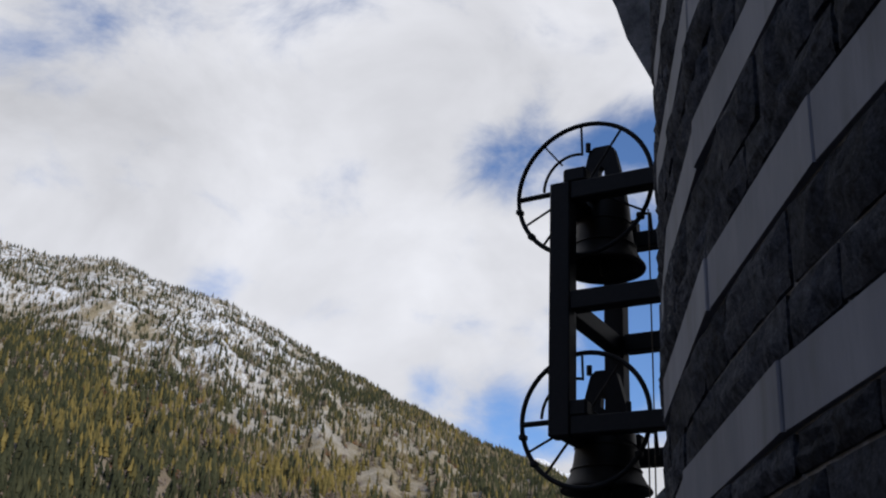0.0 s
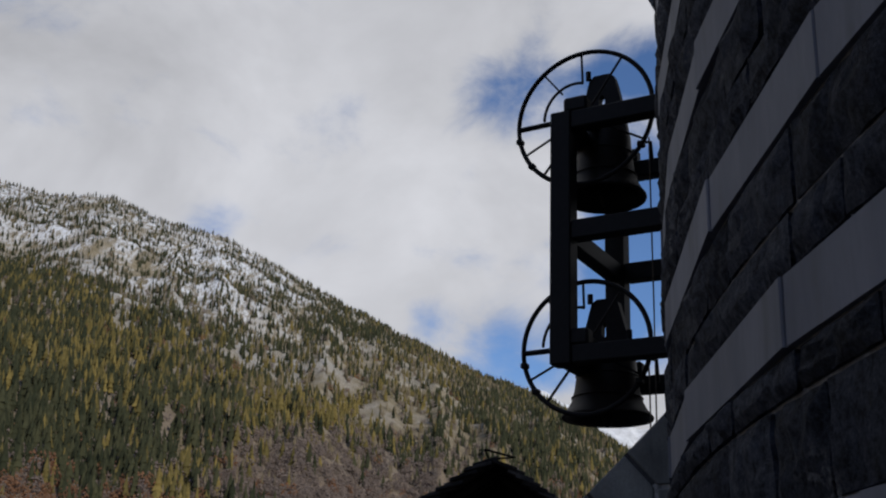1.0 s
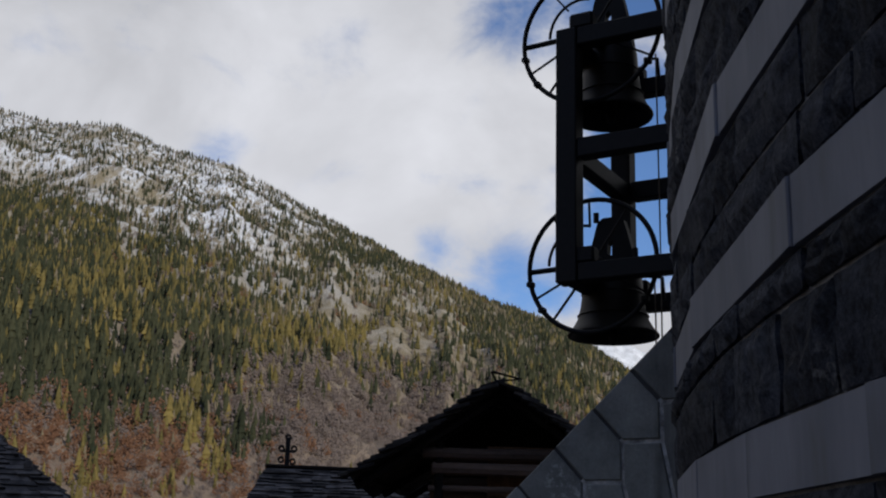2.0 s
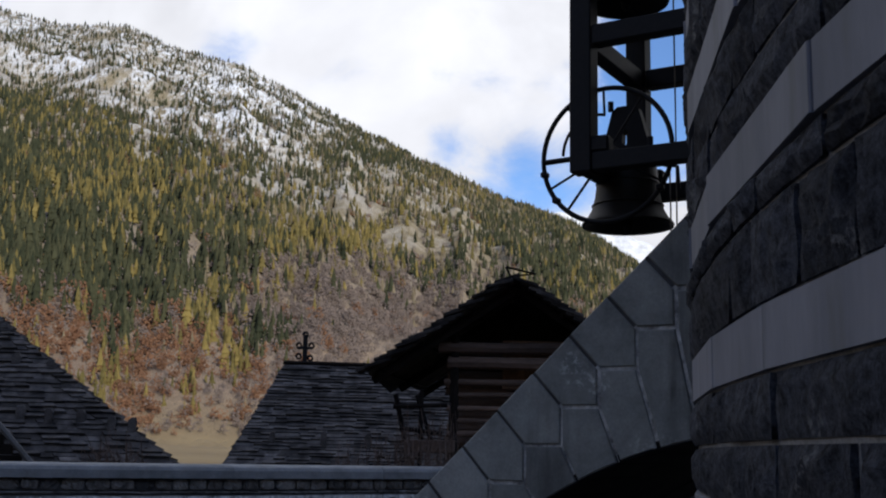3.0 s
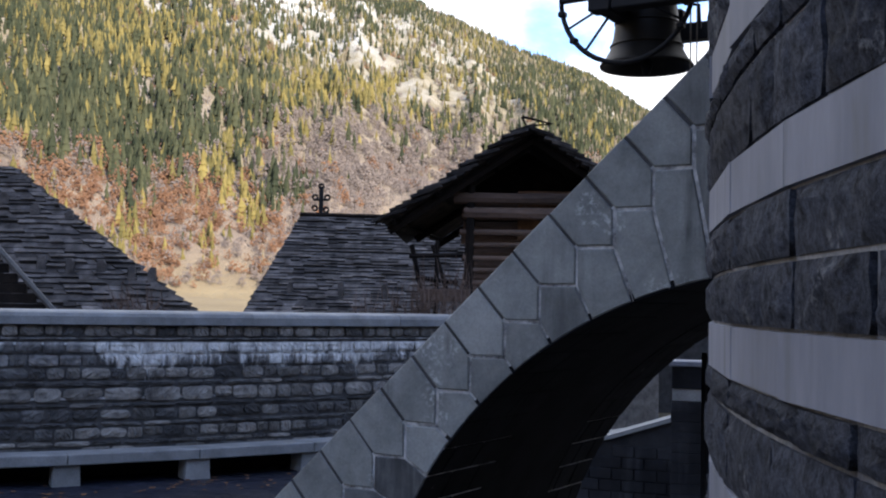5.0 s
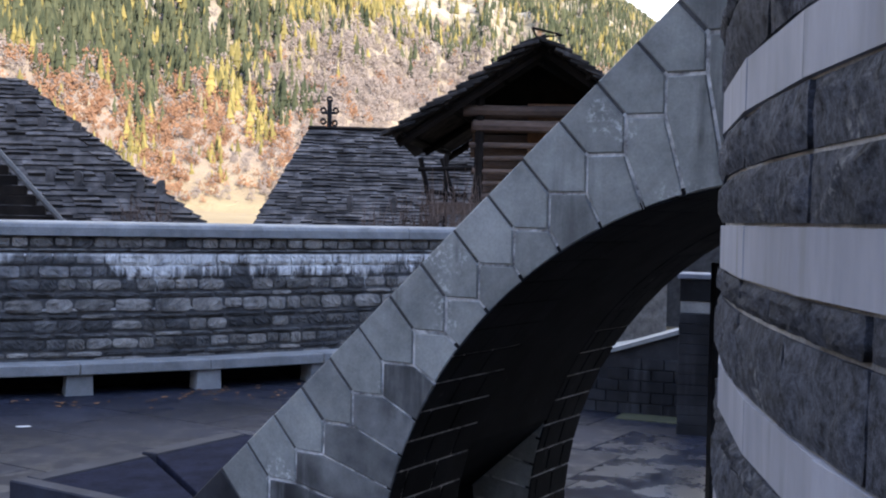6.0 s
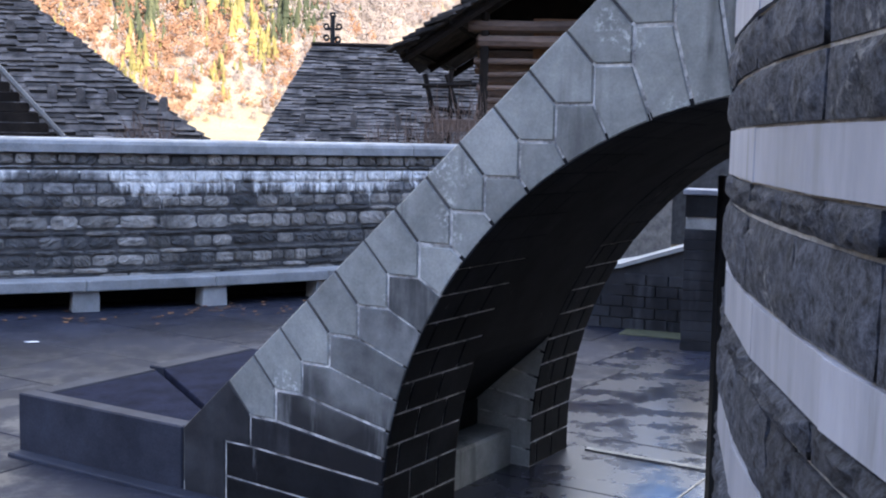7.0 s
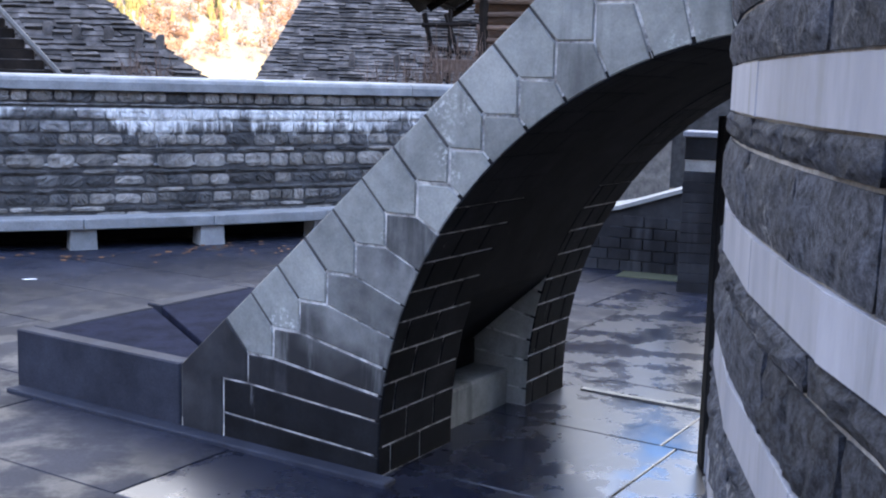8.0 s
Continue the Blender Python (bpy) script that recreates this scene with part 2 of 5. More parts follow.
M["rope"] = plain("rope", (0.2, 0.17, 0.13), 0.9)
M["plaster"] = plain("sunlit_plaster", (0.6, 0.58, 0.54), 0.9)
M["moss"] = plain("moss", (0.05, 0.054, 0.026), 0.95, 0, 30, 0.5)
M["grey_timber"] = stone("bleached_timber", (0.12, 0.11, 0.10), (0.24, 0.23, 0.215), 3, 25, vary=0.2)
M["block_dark"] = stone("blackened_block", (0.032, 0.031, 0.031), (0.155, 0.15, 0.143), 4, 60, bump=0.8, deep=0.012, vary=0.5, rugged=0.7)
M["twig"] = plain("dry_twig", (0.12, 0.08, 0.06), 0.9)
M["leaf_litter"] = plain("fallen_leaf", (0.16, 0.075, 0.03), 0.8, 0, 8, 0.5)
M["paper"] = plain("white_scrap", (0.8, 0.8, 0.8), 0.8)


# ---------------------------------------------------------------- helpers for building
def mesh_of(bm, name, material, smooth=False):
    me = bpy.data.meshes.new(name)
    bm.to_mesh(me)
    bm.free()
    me.materials.append(material)
    if smooth:
        me.polygons.foreach_set("use_smooth", [True] * len(me.polygons))
    return me


def part(name, bm, material, parent=None, label="", smooth=False, m=None):
    ob = new(name, mesh_of(bm, name, material, smooth) if isinstance(bm, bmesh.types.BMesh) else bm)
    ob.parent = parent
    if parent is not None and parent.type == "EMPTY":
        ob.matrix_parent_inverse = Matrix.Translation(-parent.location)
    if m is not None:
        ob.matrix_basis = m
    if label:
        ob["label"] = label
    return ob


def thing(name, label, category, group="", kind="", at=(0, 0, 0)):
    ob = new(name)
    ob.location = at
    return tagged(ob, label, category, group, kind)


def add_box(bm, x0, x1, y0, y1, z0, z1, m=None, bevel=0.0):
    made = bmesh.ops.create_cube(bm, size=1.0, matrix=Matrix.Translation(((x0 + x1) / 2, (y0 + y1) / 2, (z0 + z1) / 2)) @ Matrix.Diagonal((x1 - x0, y1 - y0, z1 - z0, 1)))
    vs = made["verts"]
    if bevel:
        es = list({e for v in vs for e in v.link_edges})
        got = bmesh.ops.bevel(bm, geom=es, offset=bevel, segments=1, affect="EDGES")
        vs = list({v for f in got["faces"] for v in f.verts} | {v for v in vs if v.is_valid})
    if m is not None:
        bmesh.ops.transform(bm, matrix=m, verts=[v for v in vs if v.is_valid])
    return bm


def box(x0, x1, y0, y1, z0, z1, m=None, bevel=0.0):
    return add_box(bmesh.new(), x0, x1, y0, y1, z0, z1, m, bevel)


def shrink(poly, d):
    """A convex polygon, counter-clockwise, with every side moved in by d."""
    out, n = [], len(poly)
    for i in range(n):
        a, b, c = Vector(poly[i - 1]), Vector(poly[i]), Vector(poly[(i + 1) % n])
        e, f = (b - a).normalized(), (c - b).normalized()
        p, q = Vector((-e.y, e.x)), Vector((-f.y, f.x))
        k = 1 + p.dot(q)
        out.append(b + (p + q) * (d / max(k, 0.3)))
    return out


def slab(poly, y0, y1, m, chamfer=0.006):
    """A slab with the outline poly in x and z, its worked face at y0 and its back at y1, with chamfered arrises."""
    area = sum(poly[i - 1][0] * poly[i][1] - poly[i][0] * poly[i - 1][1] for i in range(len(poly)))
    if area < 0:
        poly = poly[::-1]
    bm = bmesh.new()
    rings = []
    for pts, y in ((shrink(poly, chamfer), y0), (poly, y0 + chamfer), (poly, y1)):
        rings.append([bm.verts.new((p[0], y, p[1])) for p in pts])
    bm.faces.new(rings[0])
    for a, b in zip(rings, rings[1:]):
        for i in range(len(a)):
            bm.faces.new((a[i - 1], b[i - 1], b[i], a[i]))
    bm.faces.new(rings[2][::-1])
    bmesh.ops.recalc_face_normals(bm, faces=bm.faces)
    bm.transform(m)
    return bm


def solid_strip(upper, lower, y0, y1, m):
    """A solid between two lines of points in x and z, from y0 to y1."""
    bm = bmesh.new()
    rows = [[bm.verts.new((p[0], y, p[1])) for p in line] for y in (y0, y1) for line in (upper, lower)]
    u0, l0, u1, l1 = rows
    n = len(upper)
    for i in range(n - 1):
        bm.faces.new((u0[i], l0[i], l0[i + 1], u0[i + 1]))
        bm.faces.new((u1[i + 1], l1[i + 1], l1[i], u1[i]))
        bm.faces.new((u0[i + 1], u1[i + 1], u1[i], u0[i]))
        bm.faces.new((l0[i], l1[i], l1[i + 1], l0[i + 1]))
    bm.faces.new((u0[0], u1[0], l1[0], l0[0]))
    bm.faces.new((u0[-1], l0[-1], l1[-1], u1[-1]))
    bmesh.ops.recalc_face_normals(bm, faces=bm.faces)
    bm.transform(m)
    return bm


def tube(points, radius, sides=8, closed=False, bm=None, cap=True):
    bm = bm or bmesh.new()
    pts = [Vector(p) for p in points]
    n = len(pts)
    rings = []
    for i, p in enumerate(pts):
        if closed:
            d = pts[(i + 1) % n] - pts[i - 1]
        else:
            d = pts[min(i + 1, n - 1)] - pts[max(i - 1, 0)]
        q = d.to_track_quat("Z", "Y")
        r = radius[i] if isinstance(radius, (list, tuple)) else radius
        rings.append([bm.verts.new(p + q @ Vector((r * math.cos(2 * math.pi * k / sides), r * math.sin(2 * math.pi * k / sides), 0))) for k in range(sides)])
    pairs = list(zip(rings, rings[1:])) + ([(rings[-1], rings[0])] if closed else [])
    for a, b in pairs:
        for k in range(sides):
            bm.faces.new((a[k - 1], a[k], b[k], b[k - 1]))
    if cap and not closed:
        bm.faces.new(rings[0][::-1])
        bm.faces.new(rings[-1])
    return bm


def lathe(profile, sides=40):
    bm = bmesh.new()
    rings = [[bm.verts.new((r * math.cos(2 * math.pi * k / sides), r * math.sin(2 * math.pi * k / sides), z)) for k in range(sides)] for r, z in profile]
    for a, b in zip(rings, rings[1:]):
        for k in range(sides):
            bm.faces.new((a[k - 1], a[k], b[k], b[k - 1]))
    bmesh.ops.recalc_face_normals(bm, faces=bm.faces)
    return bm


def mesh_from(name, verts, faces, material, smooth=False):
    me = bpy.data.meshes.new(name)
    me.from_pydata(verts, [], faces)
    me.materials.append(material)
    me.update()
    if smooth:
        me.polygons.foreach_set("use_smooth", [True] * len(me.polygons))
    return me


# The frame of the flying buttress: x along it towards the church, y away from the near face, z up.
TURN_B = -30.0
B = pose(0, 0, 0, 0, 0, TURN_B)
rng = random.Random(7)


# ---------------------------------------------------------------- ground and mountains, one sheet to the horizon
# 110 to 190 degrees: unseen ridge, added to keep the village in shade.
SKYLINE = ((-60, 21.5), (-40, 22), (-23, 20.2), (-20.4, 19.9), (-17.3, 20.35), (-15.1, 19.6), (-11.3, 18.9), (-8.2, 17.6), (-3.6, 15.5), (0.3, 13.8), (2.7, 12.7), (6, 11.6), (8.7, 9.8), (14, 7.0), (40, 9), (80, 16), (110, 23.5), (150, 24.8), (190, 23.5), (230, 20), (300, 21.5))
FAR = ((-60, 2400), (-20, 2500), (8, 2700), (40, 2500), (80, 1500), (110, 700), (150, 650), (190, 700), (230, 1500), (300, 2400))
FOOT = ((-60, 420), (10, 480), (40, 400), (80, 200), (110, 120), (150, 110), (190, 120), (230, 200), (300, 420))


def along(table, a):
    a = (a + 60) % 360 - 60
    for (a0, v0), (a1, v1) in zip(table, table[1:]):
        if a0 <= a <= a1:
            return v0 + (v1 - v0) * (a - a0) / (a1 - a0)
    return table[-1][1]


def terrain(az, r):
    """Height of the ground az degrees clockwise from +y and r metres away."""
    foot, far = along(FOOT, az), along(FAR, az)
    x, y = r * math.sin(radians(az)), r * math.cos(radians(az))
    if r < foot:
        k = min(max((r - 40) / (foot - 40), 0), 1)
        return -0.08 - 1.5 * min(max((r - 30) / 40, 0), 1) + 5.0 * k
    top = far * math.tan(radians(along(SKYLINE, az)))
    k = (r - foot) / (far - foot)
    crag = noise.fractal(Vector((x, y, 3.0)) / 260, 1.0, 2.0, 5)
    gully = abs(noise.noise(Vector((az * 0.35, r / 1800, 7.0))))
    fine = noise.fractal(Vector((x, y, 9.0)) / 70, 1.0, 2.0, 4)
    if k <= 1:
        z = 3.4 + (top - 3.4) * k ** 1.06
        return z + (crag * 30 - gully * 45 + fine * 9) * min(k * 4, 1) * min((1 - k) * 3 + 0.12, 1)
    return top * (1 - 0.75 * (k - 1) / 0.8) + crag * 20 * 0.12


azimuths = [-60 + i * 3 for i in range(10)] + [-30 + i * 0.2 for i in range(240)] + [18 + i * 3 for i in range(94)]
steps = [0.0, 10, 20, 30, 45, 70, 110, 180, 280, 380]
steps += [400 + 2500 * (i / 100) ** 1.15 for i in range(1, 101)] + [3100, 3500, 4200, 4800]
verts, faces = [], []
for az in azimuths:
    for r in steps:
        verts.append((r * math.sin(radians(az)), r * math.cos(radians(az)), terrain(az, r)))
n = len(steps)
for i in range(len(azimuths)):
    a, b = i * n, ((i + 1) % len(azimuths)) * n
    for k in range(n - 1):
        faces.append((a + k, b + k, b + k + 1, a + k + 1) if k else (a, b + 1, a + 1))


def ground_material():
    m, nt, b = node_mat("mountain_ground")
    geo = nt.nodes.new("ShaderNodeNewGeometry")
    sep = nt.nodes.new("ShaderNodeSeparateXYZ")
    nt.links.new(geo.outputs["Position"], sep.inputs[0])
    grass = blend(nt, spread(nt, noise_of(nt, 0.02, 8, 0.65), 0.35, 0.65), (0.33, 0.25, 0.135), (0.24, 0.175, 0.095))
    rock = blend(nt, spread(nt, noise_of(nt, 0.03, 9, 0.7, (1, 1, 0.5)), 0.3, 0.7), (0.2, 0.18, 0.14), (0.42, 0.375, 0.3))
    brush = blend(nt, spread(nt, noise_of(nt, 0.012, 8, 0.7), 0.38, 0.6), (0.2, 0.165, 0.1), (0.32, 0.265, 0.17))
    col = blend(nt, spread(nt, noise_of(nt, 0.006, 8, 0.7), 0.46, 0.55, smooth=True), brush, rock)
    col = blend(nt, spread(nt, sep.outputs["Z"], 30, 260), blend(nt, spread(nt, noise_of(nt, 0.015, 8, 0.7), 0.4, 0.6), (0.22, 0.165, 0.125), (0.3, 0.225, 0.16)), col)
    col = blend(nt, spread(nt, sep.outputs["Z"], 6, 30), grass, col)
    high = nt.nodes.new("ShaderNodeMath")
    high.operation = "ADD"
    lean = nt.nodes.new("ShaderNodeMath")
    lean.operation = "ADD"
    nt.links.new(mul(nt, sep.outputs["X"], 0.43), lean.inputs[0])
    nt.links.new(mul(nt, sep.outputs["Y"], -0.15), lean.inputs[1])
    nt.links.new(sep.outputs["Z"], high.inputs[0])
    nt.links.new(lean.outputs[0], high.inputs[1])      # the snow line is a tilted plane, lower on the shaded side
    patch = mul(nt, spread(nt, noise_of(nt, 0.07, 10, 0.8, (1.5, 0.45, 0.35)), 0.45, 0.515), mul(nt, mul(nt, spread(nt, high.outputs[0], -40, 90, smooth=True), spread(nt, sep.outputs["X"], -90, -320)), spread(nt, noise_of(nt, 0.012, 6, 0.65, (1.3, 0.3, 0.25)), 0.37, 0.5)))
    col = blend(nt, patch, col, (0.72, 0.74, 0.78))
    nt.links.new(col, b.inputs["Base Color"])
    b.inputs["Roughness"].default_value = 0.95
    relief(nt, b, noise_of(nt, 0.08, 10, 0.75), 0.8, 6.0)
    return m


M["ground"] = ground_material()
ground = new("ground", mesh_from("ground", verts, faces, M["ground"], True))
tagged(ground, "valley ground rising to a steep mountainside with rock and patchy snow", "ground", kind="structure")

# a farther snow-covered ridge, seen past the end of the near one
M["snow"] = stone("snow_field", (0.75, 0.78, 0.82), (0.9, 0.92, 0.95), 0.004, 0.03, vary=0, bump=0.8, deep=12, stretch=(1, 1, 1))
verts, faces = [], []
for i in range(61):
    az = 2 + i * 0.3
    top = 11.2 + 0.9 * math.sin(i * 0.16) + 0.5 * noise.noise(Vector((i * 0.35, 1.5, 0)))
    for k in range(13):
        r = 3300 + 95 * k
        f = k / 12
        el = top * f ** 0.9
        jag = noise.noise(Vector((i * 0.5, k * 0.7, 2.0))) * 14 * (1 - f)
        verts.append((r * math.sin(radians(az)), r * math.cos(radians(az)), r * math.tan(radians(el)) + jag))
for i in range(60):
    for k in range(12):
        a = i * 13 + k
        faces.append((a, a + 13, a + 14, a + 1))
tagged(new("backdrop_snow_ridge", mesh_from("backdrop_snow_ridge", verts, faces, M["snow"], True)), "distant mountain ridge wholly covered in snow", "mountain", kind="structure")


# ---------------------------------------------------------------- woods on the mountainside
def foliage(name, dark, light, bark=0.0):
    m, nt, b = node_mat(name)
    own = nt.nodes.new("ShaderNodeAttribute")
    own.attribute_name = "tone"
    col = blend(nt, own.outputs["Fac"], dark, light)
    col = blend(nt, 0.3, col, blend(nt, nt.nodes.new("ShaderNodeNewGeometry").outputs["Random Per Island"], (0.7, 0.7, 0.7), (1.25, 1.25, 1.25)), "MULTIPLY")
    col = blend(nt, 0.4, col, blend(nt, spread(nt, noise_of(nt, 0.09, 3, 0.6), 0.36, 0.64), (0.55, 0.55, 0.55), (1.15, 1.15, 1.15)), "MULTIPLY")
    nt.links.new(col, b.inputs["Base Color"])
    b.inputs["Roughness"].default_value = 0.9
    # sprays of needles scatter light much alike whichever way each one leans
    lean = nt.nodes.new("ShaderNodeVectorMath")
    lean.operation = "MULTIPLY_ADD"
    nt.links.new(nt.nodes.new("ShaderNodeNewGeometry").outputs["Normal"], lean.inputs[0])
    lean.inputs[1].default_value, lean.inputs[2].default_value = (0.5, 0.5, 0.5), (0.1, -0.35, 0.6)
    even = nt.nodes.new("ShaderNodeVectorMath")
    even.operation = "NORMALIZE"
    nt.links.new(lean.outputs[0], even.inputs[0])
    nt.links.new(even.outputs[0], b.inputs["Normal"])
    b.inputs["Specular IOR Level"].default_value = 0.1
    thin = nt.nodes.new("ShaderNodeBsdfTranslucent")
    nt.links.new(col, thin.inputs["Color"])
    both = nt.nodes.new("ShaderNodeMixShader")
    both.inputs[0].default_value = 0.4
    nt.links.new(b.outputs[0], both.inputs[1])
    nt.links.new(thin.outputs[0], both.inputs[2])
    nt.links.new(both.outputs[0], nt.nodes["Material Output"].inputs["Surface"])
    return m


M["spruce"] = foliage("spruce_needles", (0.045, 0.054, 0.032), (0.11, 0.112, 0.06))
M["larch"] = foliage("autumn_larch", (0.165, 0.142, 0.055), (0.34, 0.265, 0.09))
M["larch_dull"] = foliage("late_larch", (0.225, 0.185, 0.12), (0.35, 0.29, 0.19))
M["beech"] = foliage("autumn_beech", (0.25, 0.13, 0.075), (0.34, 0.19, 0.11))
M["bare"] = foliage("bare_wood", (0.25, 0.2, 0.172), (0.32, 0.26, 0.222))

g = np.random.default_rng(11)


def conifer(tiers, slim, seed):
    """A far conifer: tiers of drooping boughs with a ragged hem, narrowing to a leader."""
    r2 = np.random.default_rng(seed)
    v, f = [], []
    for i in range(tiers):
        t = i / tiers
        low, rad = 0.04 + 0.84 * t, slim * (1 - t) ** 0.9 + 0.012
        tip = min(low + 1.75 / tiers, 1.0)
        base = len(v)
        v.append(np.array((r2.normal(0, 0.006), r2.normal(0, 0.006), tip)))
        for k in range(6):
            a = k * 1.0472 + i * 0.6
            out = rad * (1.15 if k % 2 else 0.68) * r2.uniform(0.85, 1.15)
            v.append(np.array((out * math.cos(a), out * math.sin(a), low + (0.0 if k % 2 else 0.05) + r2.normal(0, 0.012))))
        f += [(base, base + 1 + k, base + 1 + (k + 1) % 6) for k in range(6)]
    return np.array(v), np.array(f)


def round_tree(count, seed):
    """A far broadleaf tree: small clumps of leaves or twigs scattered through an uneven crown, with gaps between them."""
    r2 = np.random.default_rng(seed)
    v, f = [], []
    for i in range(count):
        t = (i + 0.5) / count
        z, rad = 0.22 + 0.7 * t, 0.27 * math.sin(math.pi * (0.12 + 0.8 * t)) ** 0.7
        a = i * 2.399 + r2.uniform(-0.4, 0.4)
        o = np.array((rad * math.cos(a), rad * math.sin(a), z + r2.normal(0, 0.03))) * r2.uniform(0.75, 1.1)
        size = r2.uniform(0.07, 0.13)
        base = len(v)
        tip = np.array((math.cos(a), math.sin(a), 0.3)) * size
        side = np.array((-math.sin(a), math.cos(a), 0.1)) * size * 0.8
        v += [o + tip, o + side - tip * 0.25, o - side - tip * 0.25, o + np.array((0, 0, size * 1.5))]
        f += [(base, base + 1, base + 3), (base, base + 3, base + 2), (base + 1, base + 2, base + 3)]
    return np.array(v), np.array(f)


# stands of one kind on the slope: azimuth and height in degrees, half-widths, kind (spruce, larch, dull larch, beech, bare), weight
STANDS = ((-14.5, 3.8, 5, 2.2, 3, 1.8), (-20.5, 5.2, 3, 1.3, 3, 1.0), (-8.5, 2.8, 2.5, 1.3, 3, 0.8), (-6.5, 7.2, 5.5, 2.3, 4, 2.6), (-2, 5.8, 5, 2.6, 4, 2.0),
          (-22, 6.4, 3, 1.6, 4, 0.9), (-10.5, 1.8, 3, 1.4, 4, 1.2), (-12.2, 5.3, 0.8, 1.5, 1, 4.0), (-11.4, 4.2, 0.7, 0.8, 1, 3.0), (-17.6, 2.8, 1.0, 1.3, 1, 4.0), (-7.2, 10.3, 3.2, 0.6, 1, 3.0),
          (-22.3, 4.4, 1.6, 0.9, 1, 3.5), (-13, 2.6, 0.7, 0.7, 1, 3.0), (-18, 12.5, 5, 2.0, 1, 0.9), (-19.6, 9.0, 1.2, 1.4, 0, 4.0), (-10, 5.7, 1.6, 0.8, 0, 3.5), (-16, 8.0, 2.6, 1.5, 0, 1.6),
          (-12, 9.6, 3, 1.0, 0, 1.2), (-5, 14.6, 2.6, 1.2, 0, 1.4), (4, 9.6, 4, 2.2, 0, 0.9), (-22, 12.0, 2, 2.0, 0, 0.8), (-17, 5.8, 1.0, 0.9, 0, 2.0), (-3.4, 3.4, 0.5, 0.8, 1, 3.0))
ROCKS = ((-4.2, 12.8, 4.6, 2.0), (-0.5, 10.8, 3.2, 1.9), (2.2, 8.6, 2.2, 2.0), (-9.0, 13.4, 2.6, 1.6))
SNOWLINE = ((-60, 16.3), (-23, 16.3), (-19, 16.4), (-14, 14.6), (-8.6, 14.2), (-6.5, 15.6), (-3, 17), (300, 17))


def pull(az, el, a0, e0, wa, we):
    return math.exp(-((az - a0) / wa) ** 2 - ((el - e0) / we) ** 2)


def species(az, el, p, q):
    """Weights of the five kinds of tree at a spot of the slope."""
    if el > along(SNOWLINE, az) + 0.8 * q:
        return [0.5, 0.02, 0.4, 0.0, 0.08]
    low = min(max((8.2 + 1.5 * p - el) / 2.0, 0), 1)
    w = [0.27 * (1 - low) + 0.03, 0.22 * (1 - low) + 0.05, 0.4 * (1 - low) + 0.06, 0.05 + 0.25 * low, 0.17 + 0.33 * low]
    a, e = az + 1.4 * q, el + 0.8 * p
    for a0, e0, wa, we, kind, weight in STANDS:
        w[kind] += weight * pull(a, e, a0, e0, wa, we)
    west = min(max((-9 - az) / 6, 0), 1) * (1 - low)
    w[0] += 0.8 * max(p, 0) * (1 - low) + 0.5 * west
    w[1] += 0.15 * west
    w[2] *= 1 - 0.75 * west
    return [max(v, 0.005) ** 1.25 for v in w]


kinds = (("spruce_wood", "dense dark green spruce wood on the mountainside", "spruce", conifer(4, 0.15, 1), (13, 24)),
         ("larch_wood", "golden yellow autumn larches on the mountainside", "larch", conifer(4, 0.17, 2), (12, 21)),
         ("larch_scrub", "dull brown late-autumn larches high on the slope", "larch_dull", conifer(4, 0.14, 3), (10, 19)),
         ("beech_wood", "rust-red autumn broadleaf wood above the village", "beech", round_tree(20, 4), (8, 13)),
         ("bare_wood", "leafless grey-brown broadleaf wood on the lower slope", "bare", round_tree(20, 5), (7, 12)))
spots = [[] for _ in kinds]
for _ in range(104000):
    az = g.uniform(-29, 15)
    far, foot = along(FAR, az), along(FOOT, az)
    k = g.random() ** 0.78 * 1.005
    r = foot + (far - foot) * k
    z = terrain(az, r)
    if z < 7:
        continue
    el = math.degrees(math.atan2(z, r))
    p = noise.fractal(Vector((az * 0.35, r / 260, 1.0)), 1.0, 2.0, 3)
    q = noise.fractal(Vector((az * 0.5 + 40, r / 170, 5.0)), 1.0, 2.0, 3)
    bare = sum(pull(az + q, el + 0.6 * p, *rock) for rock in ROCKS)
    high = min(max((el - along(SNOWLINE, az) + 0.6) / 1.2, 0), 1)
    if g.random() < max(high * 0.68, min(bare, 1) * 0.74, 0.3 * (az > -9 and el > 8)) or (noise.noise(Vector((az * 0.8, r / 200, 12.0))) > 0.2 and g.random() < 0.6):
        continue
    w = np.array(species(az, el, p, q))
    spots[g.choice(5, p=w / w.sum())].append((r * math.sin(radians(az)), r * math.cos(radians(az)), z))
